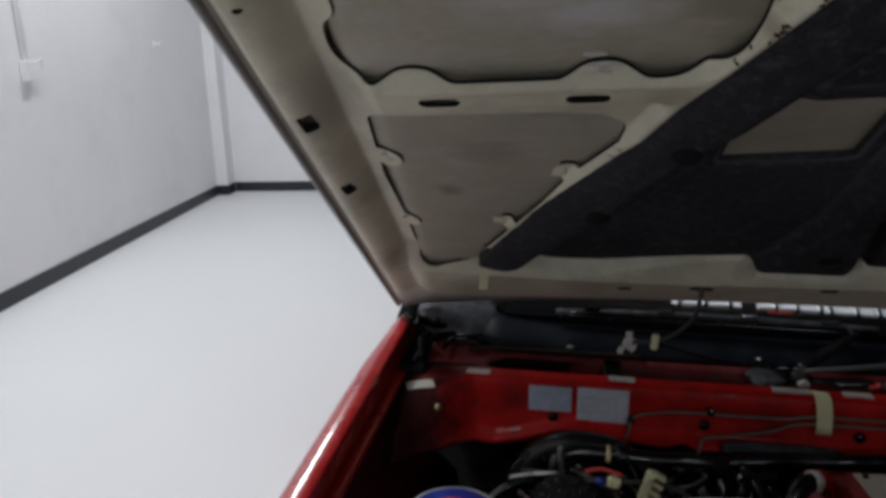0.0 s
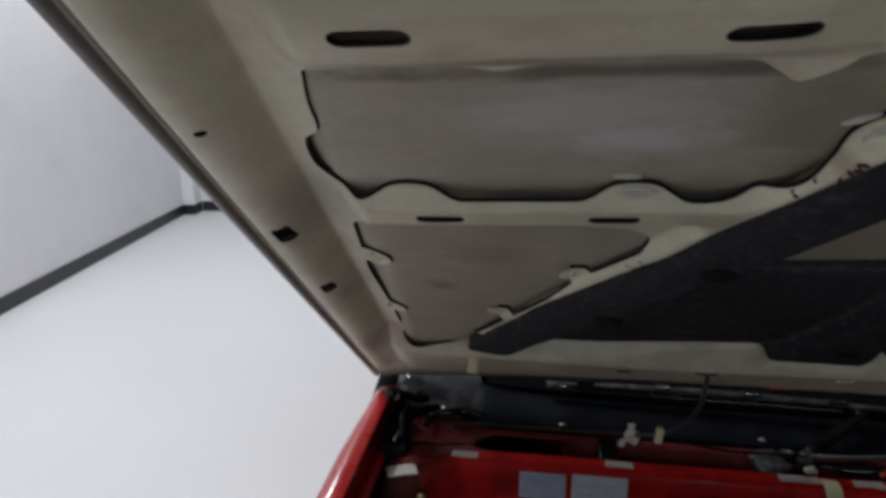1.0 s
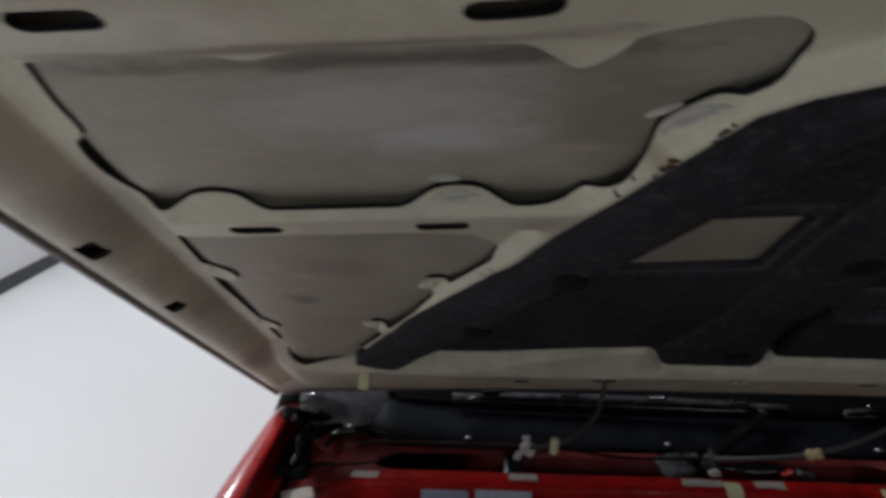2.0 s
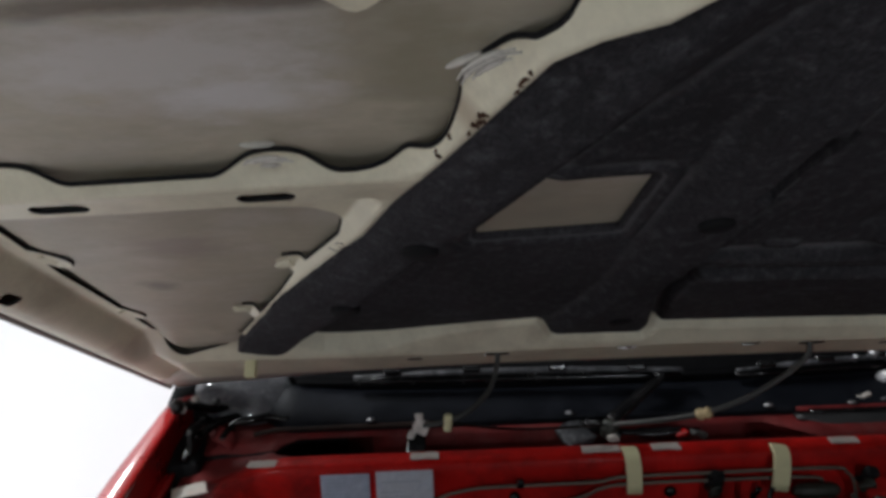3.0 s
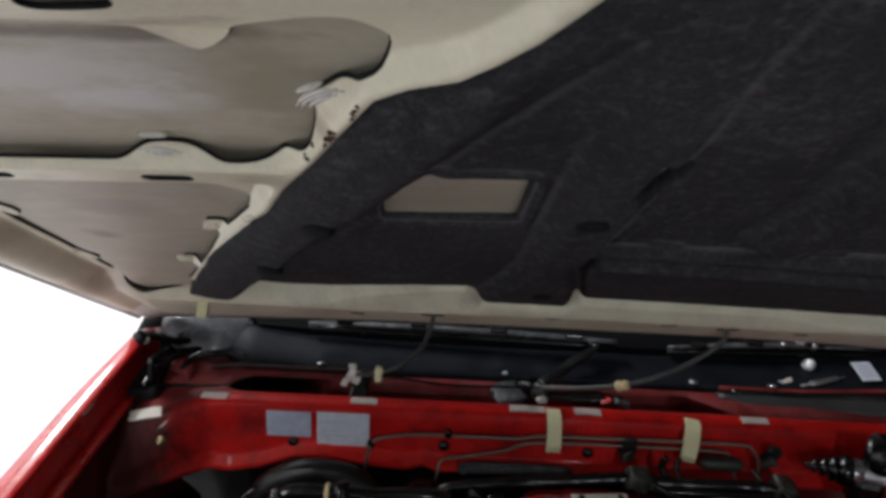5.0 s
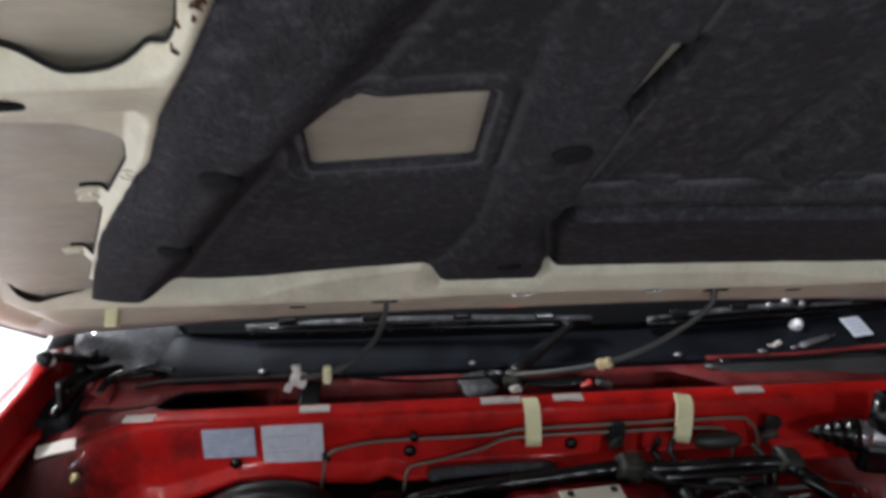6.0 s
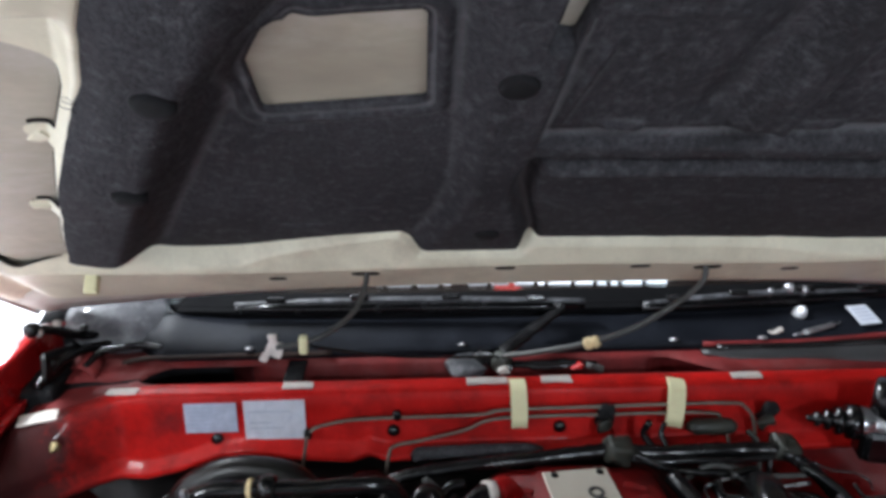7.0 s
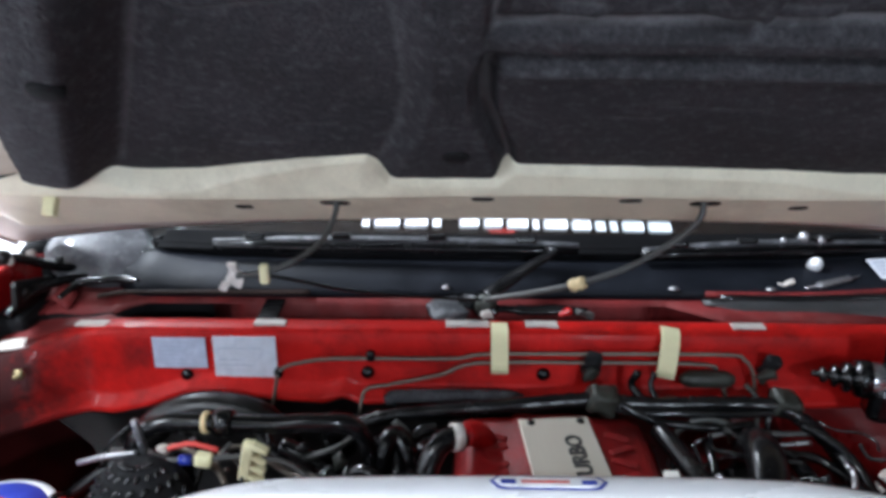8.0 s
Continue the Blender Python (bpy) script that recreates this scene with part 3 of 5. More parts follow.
# moulded panels between the two bolsters
col_l = along(py, (0.08, -0.162), (0.13, -0.146), (0.20, -0.122), (0.27, -0.108), (0.70, -0.102))
col_r = along(py, (0.08, -0.026), (0.12, -0.026), (0.18, -0.038), (0.25, -0.053), (0.31, -0.055), (0.345, -0.048), (0.40, -0.045), (0.52, -0.040), (0.70, -0.036))
column = ease(px - col_l, -0.016, 0.016) * (1 - ease(px - col_r, -0.007, 0.004)) * (1 - ease(py, 0.62, 0.78))
pad_z += (along(py, (0.08, 0.012), (0.165, 0.013), (0.30, 0.016), (0.49, 0.020), (0.70, 0.026)) - pad_z) * column
lip_z = along(px, (-0.04, 0.018), (0.12, 0.015), (0.30, 0.011), (0.45, 0.009))
shelf = ease(px - col_r, 0.006, 0.020) * (1 - ease(py, 0.338, 0.345))
tilt = np.clip((py - 0.100) / 0.235, 0, 1)
pad_z += (0.023 + (lip_z - 0.023) * tilt - ridge(py - 0.331, 0.0065, 0.005) - pad_z) * shelf
pad_z -= 0.006 * ease(px - col_r, -0.004, 0.008) * ease(py, 0.385, 0.40)
bead_side = ease(px - col_r, -0.020, 0.004)
bead = ease(py, 0.348, 0.358) * (1 - ease(py, 0.376, 0.389)) * bead_side
pad_z += (along(px, (-0.05, 0.022), (-0.02, 0.020), (0.10, 0.018), (0.22, 0.015), (0.45, 0.012)) - pad_z) * bead
pad_z += ridge(py - 0.3455, 0.0045, 0.012) * ease(px - col_r, 0.004, 0.02) + ridge(px - col_r - 0.009, 0.007, 0.012) * (1 - ease(py, 0.315, 0.345)) * ease(py, 0.08, 0.12)
beyond = ease(py, 0.390, 0.410)
pad_z -= 0.013 * ease(px, along(py, (0.40, 0.096), (0.54, 0.102), (0.62, 0.086), (0.75, 0.08)), along(py, (0.40, 0.128), (0.54, 0.134), (0.62, 0.118), (0.75, 0.11))) * (1 - ease(px, 0.146, 0.158)) * beyond * (1 - ease(py, 0.72, 0.80))
pad_z += ridge(px - along(py, (0.40, 0.086), (0.46, 0.090), (0.54, 0.094), (0.62, 0.078), (0.75, 0.07)), 0.018, 0.009) * ease(py, 0.395, 0.44) * (1 - ease(py, 0.70, 0.78))
pad_z -= 0.012 * ease(px, 0.33, 0.38) * beyond * (1 - ease(py, 0.70, 0.80))
# fine welts and scars of the moulding
pad_z -= ridge(px - 0.150 - 0.06 * (py - 0.41), 0.0042, 0.0075) * ease(py, 0.39, 0.41)
pad_z -= ridge(py - 0.556 + 0.06 * px, 0.0022, 0.0022) * ease(px, -0.03, -0.02) * (1 - ease(px, 0.06, 0.07))
pad_z -= ridge(py - 0.404 + 0.15 * (px - 0.02), 0.0045, 0.0065) * ease(px, -0.004, 0.004) * (1 - ease(px, 0.030, 0.042))
pad_z -= ridge(py - 0.398, 0.004, 0.006) * ease(px, 0.155, 0.165) * (1 - ease(px, 0.20, 0.212))
pad_z -= ridge(px + 0.036 - 0.16 * (py - 0.42), 0.0040, 0.0065) * ease(py, 0.395, 0.41) * (1 - ease(py, 0.51, 0.53))
pad_z -= ridge(px + 0.128, 0.006, 0.003) * ease(py, 0.40, 0.44) * (1 - ease(py, 0.57, 0.62))
pad_z += ridge(win - 0.004, 0.003, 0.003) - ridge(win - 0.012, 0.004, 0.0035) + ridge(win - 0.022, 0.006, 0.002)
for scar_x, scar_y, scar_l in ((0.16, 0.265, 0.07), (0.10, 0.24, 0.03), (-0.09, 0.225, 0.025), (-0.29, 0.15, 0.05), (-0.22, 0.19, 0.03), (0.17, 0.56, 0.04), (-0.20, 0.62, 0.03)):
    pad_z += ridge(py - scar_y + 0.08 * (px - scar_x), 0.0026, 0.0022) * (1 - ease(np.abs(px - scar_x), scar_l * 0.6, scar_l))
# thick rolled bolsters along both sides
bolster = (1 - ease(crease, -0.038, 0.013)) * fade
roof = along(py, (0.09, -0.008), (0.36, -0.009), (0.50, -0.004), (0.62, 0.003), (0.80, 0.007))
pad_z += (roof + 0.003 * ridge(crease + 0.075, 0.03, 1.0) - pad_z) * bolster
pad_z += ridge(crease - 0.017, 0.008, 0.005) * fade * ease(inside, 0.01, 0.05)
pad_z = np.minimum(pad_z, 0.0425)
roll = np.clip(1 - inside / 0.030, 0, 1)
pad_z += (along(py, (0.10, -0.003), (0.36, 0.001), (0.56, 0.0125)) - roof) * roll**1.7 * bolster + 0.0045 * np.clip(1 - inside / 0.012, 0, 1) ** 2 * (1 - bolster)
lump = np.array([noise.noise(Vector((a * 14, b * 14, 3.1))) for a, b in zip(px.ravel(), py.ravel())]).reshape(px.shape)
torn = np.array([noise.noise(Vector((a * 45, b * 45, 8.0))) for a, b in zip(px.ravel(), py.ravel())]).reshape(px.shape)
pad_z += 0.0018 * lump * ease(inside, 0.0, 0.03) + 0.0005 * torn
for _ in range(2):
    pad_z[1:-1, 1:-1] = 0.4 * pad_z[1:-1, 1:-1] + 0.15 * (pad_z[:-2, 1:-1] + pad_z[2:, 1:-1] + pad_z[1:-1, :-2] + pad_z[1:-1, 2:])
verts, faces, rim = clipped_sheet(px, py, pad_z, np.minimum(np.minimum(inside + 0.0012 * lump + 0.0016 * torn * ease(-px, 0.18, 0.25), win), gap))
lift = {}
for a, b in rim:
    for i in (a, b):
        if i not in lift:
            vx, vy, vz = verts[i]
            verts.append((vx, vy, min(max(vz + 0.006, panel_z(vx, vy) + 0.004), 0.046)))
            lift[i] = len(verts) - 1
    faces.append((b, a, lift[a], lift[b]))
verts, faces = used_only(verts, faces)
pad = part("insulation_pad", mesh("insulation_pad", verts, faces, FELT), hood, "moulded charcoal felt insulation pad with a rectangular window")


def pad_depth(x, y):
    return float(pad_z.ravel()[np.argmin((px - x) ** 2 + (py - y) ** 2)])


for cx, cy in ((-0.320, 0.510), (-0.400, 0.355), (-0.076, 0.489), (-0.075, 0.155), (0.320, 0.510), (0.400, 0.355)):
    dx, dy = (pad_depth(cx + 0.012, cy) - pad_depth(cx - 0.012, cy)) / 0.024, (pad_depth(cx, cy + 0.012) - pad_depth(cx, cy - 0.012)) / 0.024
    face = Vector((-dx * 0.45, -dy * 0.45, 1)).to_track_quat("Z", "Y").to_matrix().to_4x4()
    part("pad_clip", lathe([(0.001, -0.0018), (0.010, -0.0015), (0.0138, -0.0002), (0.015, 0.002), (0.015, 0.009)], FELT_CLIP, at=Matrix.Translation((cx, cy, pad_depth(cx, cy) - 0.0022 - 0.014 * math.hypot(dx, dy))) @ face), pad, "flat black push-in clip")
for n in range(15):
    t = random.gauss(0.42, 0.06) if n < 6 else random.random()
    cx, cy = -0.304 + 0.052 * t + random.uniform(-0.004, 0.001), 0.650 + 0.092 * t + random.uniform(-0.003, 0.003)
    bm = bmesh.new()
    bmesh.ops.create_icosphere(bm, subdivisions=2, radius=1, matrix=pose(cx, cy, panel_z(cx, cy) - 0.0003, 0, 0, random.uniform(0, 180)) @ Matrix.Diagonal((random.uniform(0.0010, 0.0036), 0.0011, 0.0014, 1)))
    for v in bm.verts:
        v.co += 0.0016 * noise.noise_vector(v.co * 400)
    part("rust_scab", solid("rust_scab", bm, RUST, True), hood, "flake of brown rust at the pad's edge")
for n in range(20):
    t = random.uniform(0.25, 0.98)
    cx, cy = -0.560 + 0.182 * t, 0.128 + 0.377 * t
    turn = random.uniform(1.6, 3.6)
    pts = [(cx + 0.004, cy, panel_z(cx, cy) - 0.002)]
    for k in range(3):
        pts.append((pts[-1][0] + 0.004 * math.cos(turn), pts[-1][1] + 0.004 * math.sin(turn), pts[-1][2] + random.uniform(-0.001, 0.004)))
        turn += random.uniform(-0.8, 0.8)
    part("thread", tube(pts, 0.0003, FELT, sides=5, per=3), pad, "frayed black thread")
part("buffer_tab", solid("buffer_tab", box(0.016, 0.012, 0.024, 0.002, pose(-0.573, 0.060, -0.016)), YELLOW), hood, "small yellowed plastic buffer")

# ---- car body round the engine bay ----
SEAL_GREY = material("greyed_rubber", (0.022, 0.022, 0.023), 0.5, var=0.5, scale=14, bump=0.2, dirt=(0.025, 0.025, 0.025), dirt_amount=0.8, dirt_scale=12)
# Darker copy of the red: grime plus painted shade, left apron and drain.
SHADED_GRIMY_RED = material("shaded_grimy_red_paint", (0.055, 0.005, 0.005), 0.6, var=0.4, scale=9, bump=0.2, dirt=(0.010, 0.007, 0.007), dirt_amount=0.9, dirt_scale=5, spec=0.2)
BULKHEAD_RED = material("bulkhead_red_paint", (0.13, 0.004, 0.004), 0.34, var=0.35, scale=9, bump=0.1, dirt=(0.020, 0.005, 0.005), dirt_amount=0.85, dirt_scale=7, spec=0.35)
PLENUM_RED = material("crackle_red_paint", (0.165, 0.0035, 0.004), 0.5, var=0.35, scale=14, fine=240, bump=0.5, dirt=(0.015, 0.004, 0.004), dirt_amount=0.8, dirt_scale=10, spec=0.25)
TAPE = material("torn_tape", (0.60, 0.55, 0.51), 0.7, var=0.25, scale=70, bump=0.4)
BRASS = material("dull_brass", (0.30, 0.24, 0.12), 0.45, 0.6, var=0.4, scale=80)
SMOKED = material("smoked_plastic", (0.075, 0.075, 0.082), 0.38, var=0.4, scale=22, bump=0.03, coat=0.8, dirt=(0.30, 0.30, 0.31), dirt_amount=0.6, dirt_scale=26)
GLOSS_BLACK = material("gloss_black", (0.004, 0.004, 0.0045), 0.13, var=0.2, bump=0.0)
car = thing("car_body", "red car body with open engine bay, dusty cowl and glossy fenders", "car")
XS = np.linspace(-0.72, 0.72, 193)


def lip_top(x):
    return lerp(abs(x), (0, 0.55, 0.62, 0.72), (0.900, 0.899, 0.893, 0.880))


def ledge(x):
    return lerp(x, (-0.7, -0.62, -0.56, -0.51, -0.45, -0.40, -0.33, -0.26, -0.235, -0.21, 0.31, 0.45, 0.7), (0.792, 0.786, 0.782, 0.793, 0.815, 0.818, 0.807, 0.802, 0.812, 0.802, 0.802, 0.806, 0.80))


def bend(x):
    return lerp(abs(x), (0.0, 0.595, 0.625, 0.65, 0.72), (0.0, 0.0, -0.016, -0.032, -0.055))


def lower_bend(x):
    return bend(x) - 0.06 * max(0.0, (abs(x) - 0.60) / 0.12) ** 1.6


rows = []
for x in XS:
    t, b = lip_top(x), ledge(x)
    c = 0.30 * t + 0.70 * b + 0.005
    g, e = bend(x), lower_bend(x)
    m = g * 0.6 + e * 0.4
    rows.append([(x, 0.032 + g, t - 0.030), (x, 0.030 + g, t - 0.010), (x, 0.026 + g, t - 0.002), (x, 0.020 + g, t), (x, 0.002 + g, t), (x, -0.006 + g, t - 0.002), (x, -0.010 + g, t - 0.007), (x, -0.012 + m, t - 0.03), (x, -0.013 + e, c + 0.006), (x, -0.016 + e, c), (x, -0.017 + e, b + 0.022), (x, -0.020 + e, b + 0.014), (x, -0.034 + e, b + 0.006), (x, -0.038 + e, b), (x, -0.034 + e, b - 0.005), (x, 0.0 + e, b - 0.010), (x, 0.03 + e, b - 0.02)])
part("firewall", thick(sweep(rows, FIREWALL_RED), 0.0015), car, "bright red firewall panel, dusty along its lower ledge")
part("lower_firewall", sweep([[(x, 0.035, ledge(x) - 0.012), (x, 0.045, 0.70), (x, 0.06, 0.35)] for x in XS if x < 0.17], GREASY), car, "dark lower firewall")
bulge_rows = []
for x in np.linspace(0.165, 0.73, 40):
    top = ledge(x) - 0.012
    row = []
    for z in np.linspace(top, 0.40, 22):
        out = 0.105 * math.exp(-(((x - 0.555) / 0.085) ** 2) - ((z - 0.700) / 0.085) ** 2) + 0.055 * math.exp(-(((x - 0.335) / 0.06) ** 2) - ((z - 0.715) / 0.05) ** 2)
        row.append((x, 0.035 + 0.04 * (top - z) - out, z))
    bulge_rows.append(row)
part("bulkhead_side", sweep(bulge_rows, BULKHEAD_RED), car, "dark red bulkhead side with rounded bulges")
# cowl trough behind the lip
tray = []
for x in XS:
    left = math.sqrt(min(1.0, max(0.0, (x + 0.584) / 0.035)))
    right = min(1.0, max(0.0, (0.305 - x) / 0.075))
    y0 = 0.050 - 0.020 * left if x < 0 else 0.032
    y1 = 0.050 + 0.036 * left if x < 0 else 0.033 + 0.053 * right
    back = y1 + 0.09 * (1 - ease(x, -0.50, -0.40)) + 0.05 * ease(x, 0.20, 0.26)
    t, g = lip_top(x) - 0.003, bend(x)
    side = ease(abs(x), 0.59, 0.72)
    u = 0.012 * ease(abs(x), 0.60, 0.68)
    depth = 0.085 if left and right else 0.0
    tray.append([(x, 0.018 + g, t), (x, y0 - 0.002 + g, t + u * 0.3), (x, y0 + 0.001, t - 0.004 + u * 0.3), (x, y0 + 0.001, t - depth), (x, back, t - depth), (x, back, t - depth * 0.5), (x, back, t - 0.006), (x, y1 + 0.001, t - 0.004 + u), (x, y1 + 0.003, t + u), (x, 0.094, t + 0.003 + u), (x, 0.101, t + 0.008 + u), (x, 0.108, t + 0.007 + u), (x, 0.16, t + 0.004 + u)])
trough = part("cowl_trough", sweep([r[:3] for r in tray], DUSTY_RED), car, "dusty pinkish-red cowl trough with a long cut-out")
part("rear_strip", sweep([r[7:] for r in tray], DUSTY_RED), trough, "dusty red panel below the cowl")
# Black, then dark red strips paint the shade fading inside the opening.
deep = [n for n, x in enumerate(XS) if x < -0.475]
part("drain_opening", sweep([tray[n][2:8] for n in deep], FELT_CLIP), trough, "drain opening, its shade painted black")
shaded = [n for n, x in enumerate(XS) if -0.475 <= x < -0.425]
part("drain_edge", sweep([tray[n][2:8] for n in (deep[-1], *shaded)], SHADED_GRIMY_RED), trough, "edge of the drain opening, painted dark for its shade")
part("trough_wall", sweep([r[2:8] for r in tray[shaded[-1] :]], DUSTY_RED), trough, "dusty pinkish-red trough wall")
cowl_rows = []
for x in np.linspace(-0.63, 0.66, 90):
    s = ease(abs(x), 0.45, 0.66) * 0.012
    f = 0.045 * ease(-x, 0.56, 0.63)
    r = 0.040 * (abs(x) / 0.7) ** 2.5
    s -= 0.014 * ease(-x, 0.57, 0.63)
    cowl_rows.append([(x, 0.094 + f, 0.900), (x, 0.095 + f, 0.911), (x, 0.100 + f, 0.9155), (x, 0.125 + f * 0.6, 0.924 + s * 0.5), (x, 0.150 + r, 0.934 + s), (x, 0.162 + r, 0.936 + s), (x, 0.168 + r, 0.930 + s), (x, 0.172 + r, 0.90)])
cowl = part("cowl_cover", thick(sweep(cowl_rows, COWL), 0.002), car, "dark grey plastic cowl cover below the windscreen")
for x in (-0.429, -0.093, 0.245, 0.387):
    part("cowl_screw", lathe([(0.008, 0), (0.008, 0.002), (0.005, 0.004), (0.001, 0.0048)], STEEL, sides=14, at=pose(x, 0.099, 0.915, -20)), cowl, "small steel screw")
for x, w in ((-0.352, 0.05),):
    part("trough_bracket", solid("trough_bracket", box(w * 0.6, 0.06, 0.006, 0.002, pose(x, 0.062, 0.893, 8)), BLACK), car, "black bracket bridging the trough")
bm = bmesh.new()
bmesh.ops.create_uvsphere(bm, u_segments=36, v_segments=20, radius=1, matrix=pose(-0.655, 0.182, 0.934, 28, 10, 8) @ Matrix.Diagonal((0.092, 0.068, 0.030, 1)))
part("corner_cover", solid("corner_cover", bm, SMOKED, True), car, "smoky glossy domed cover at the foot of the windscreen")
seal_rows = []
for x in np.linspace(0.285, 0.68, 24):
    k = ease(x, 0.285, 0.34)
    droop = 0.018 * ease(x, 0.42, 0.68)
    lift = -0.006 + 0.010 * ease(x, 0.42, 0.62)
    seal_rows.append([(x, 0.102, 0.896 + lift), (x, 0.098 - droop, 0.907 + 0.004 * k + lift), (x, 0.088 - droop, 0.909 + 0.003 * k + lift), (x, 0.074 - droop, 0.909 + lift), (x, 0.064 + 0.016 * (1 - k) - droop, 0.905 + lift), (x, 0.058 + 0.020 * (1 - k) - droop, 0.899 + lift), (x, 0.056 + 0.022 * (1 - k) - droop, 0.893 + lift)])
seal = part("cowl_seal", thick(sweep(seal_rows, SEAL_GREY), 0.003), car, "worn greyed rubber seal along the cowl")
part("seal_ridge", tube([(x, 0.089 - 0.018 * ease(x, 0.42, 0.68), 0.9055 + 0.010 * ease(x, 0.42, 0.62)) for x in np.linspace(0.31, 0.68, 12)], 0.006, BLACK, per=2), seal, "black rubber ridge")
part("lip", tube([(x, 0.0945, 0.9095 + 0.010 * ease(x, 0.42, 0.62)) for x in np.linspace(0.29, 0.66, 10)], 0.0045, DUSTY_RED, per=2), seal, "thin dusty red lip")
# Steel colour gives the cowl's ridge its bright highlight.
part("rib", tube([(0.440, 0.105, 0.9165), (0.465, 0.110, 0.920), (0.500, 0.118, 0.925), (0.527, 0.125, 0.928)], [0.0025, 0.0065, 0.006, 0.002], STEEL, per=6, flat=0.7), cowl, "curved steel rib standing for the highlight on the cowl's ridge")
part("clip", lumpy(0.024, 0.006, 0.005, pose(0.413, 0.110, 0.921, 15, -8, 4), PALE_STRIP, 6.0), cowl, "pale clip")
# Bright metal dome added in place of a lamp's glint on the cowl.
part("glint_dome", lathe([(0.010, -0.008), (0.011, 0.002), (0.0095, 0.009), (0.006, 0.0145), (0.002, 0.0165), (0.0004, 0.0168)], ALLOY, sides=24, at=pose(0.470, 0.150, 0.935, 38)), cowl, "bright dome standing for a lamp glint on the cowl")
part("seal_strip", tube([(-0.625, 0.088, 0.903), (-0.585, 0.096, 0.906), (-0.52, 0.094, 0.908), (-0.40, 0.093, 0.909), (-0.30, 0.094, 0.909)], 0.0055, BROWN, flat=0.6), car, "thin black rubber strip")


def fender_rows(side):
    out = []
    for y in np.linspace(0.165, -1.25, 62):
        z = 0.957 + 0.045 * y - 0.03 * y * y - 0.02 * ease(y, 0.10, 0.165)
        pts = [(0.752, 0.62), (0.752, 0.80), (0.748, z - 0.060), (0.741, z - 0.014), (0.738, z - 0.004), (0.740, z - 0.001), (0.744, z), (0.758, z + 0.001), (0.770, z - 0.001), (0.780, z - 0.008), (0.790, z - 0.04), (0.800, z - 0.12), (0.820, z - 0.22), (0.836, 0.60), (0.835, 0.28)]
        tuck = 0.008 * ease(y, -0.12, 0.10)
        out.append([(side * (a - tuck * ease(a, 0.742, 0.775)), y, b) for a, b in pts])
    return out


for side in (-1, 1):
    part("front_fender", thick(sweep(fender_rows(side), RED), 0.0015), car, "glossy red front fender with a sharp top edge")
    ledge_rows = []
    for y in np.linspace(0.012, -1.2, 50):
        z = 0.890 + 0.03 * y
        ledge_rows.append([(side * a, y, z + b) for a, b in ((0.750, -0.004), (0.744, 0.0), (0.732, 0.001), (0.729, -0.001), (0.728, -0.006), (0.730, -0.014))])
    part("fender_ledge", thick(sweep(ledge_rows, RED), 0.0015), car, "thin red flange along the fender")
    part("inner_apron", sweep([[(side * 0.742, y, 0.872 + 0.03 * y), (side * 0.738, y, 0.80), (side * 0.70, y, 0.74), (side * 0.64, y, 0.68), (side * 0.60, y, 0.45)] for y in np.linspace(0.02, -1.2, 40)], SHADED_GRIMY_RED if side < 0 else BAY_RED), car, "grimy inner apron, painted dark red for its shade" if side < 0 else "red inner apron")
    # Black block and pillar added to fill the bright gap behind the fender.
    part("pillar_base", solid("pillar_base", box(0.060, 0.24, 0.20, 0.02, pose(side * 0.750, 0.275, 0.855, 8)), FELT_CLIP), car, "pillar base, a black block filling the gap behind the fender")
    part("windscreen_pillar", tube([(side * 0.765, 0.13, 0.925), (side * 0.755, 0.22, 0.965), (side * 0.70, 0.45, 1.07), (side * 0.60, 0.80, 1.225)], [0.022, 0.030, 0.028, 0.026], FELT_CLIP, flat=0.8), car, "dark windscreen pillar")
    part("strut_tower", lathe([(0.155, -0.30), (0.150, -0.05), (0.138, -0.012), (0.118, 0.0), (0.05, 0.002), (0.045, 0.012), (0.02, 0.014)], BAY_RED, sides=40, at=pose(side * 0.555, -0.33, 0.775)), car, "round red strut tower")
    # Solid black block stands in for the shade round the hinge.
    part("hinge_gap", solid("hinge_gap", box(0.050, 0.14, 0.13, 0.010, pose(side * 0.726, 0.075, 0.838, 0, 0, side * -6)), FELT_CLIP), car, "black block standing for the dark gap round the hinge")
# Dark sheet added so the white floor doesn't show through the bay.
part("undertray", solid("undertray", box(1.2, 1.3, 0.02, 0.004, pose(0, -0.58, 0.42)), GREASY), car, "dark undertray added to hide the floor")
part("front_panel", solid("front_panel", box(1.3, 0.06, 0.5, 0.02, pose(0, -1.22, 0.58)), RED), car, "red front panel")
part("cabin_floor", solid("cabin_floor", box(1.5, 2.6, 0.05, 0.01, pose(0, 1.5, 0.35)), BROWN), car)
for side in (-1, 1):
    part("cabin_side", solid("cabin_side", box(0.05, 2.4, 0.52, 0.02, pose(side * 0.790, 1.58, 0.58)), RED), car, "red door panel")
part("roof", thick(sweep([[(x, y, 1.24 + z - 0.06 * x * x) for x in np.linspace(-0.58, 0.58, 16)] for y, z in ((0.78, -0.02), (0.9, 0.0), (1.5, 0.01), (2.2, -0.08), (2.7, -0.35))], RED), 0.02), car, "red roof")
for side in (-1, 1):
    part("door_trim", solid("door_trim", box(0.012, 2.3, 0.50, 0.004, pose(side * 0.755, 1.58, 0.56)), BROWN), car, "dark brown door trim")
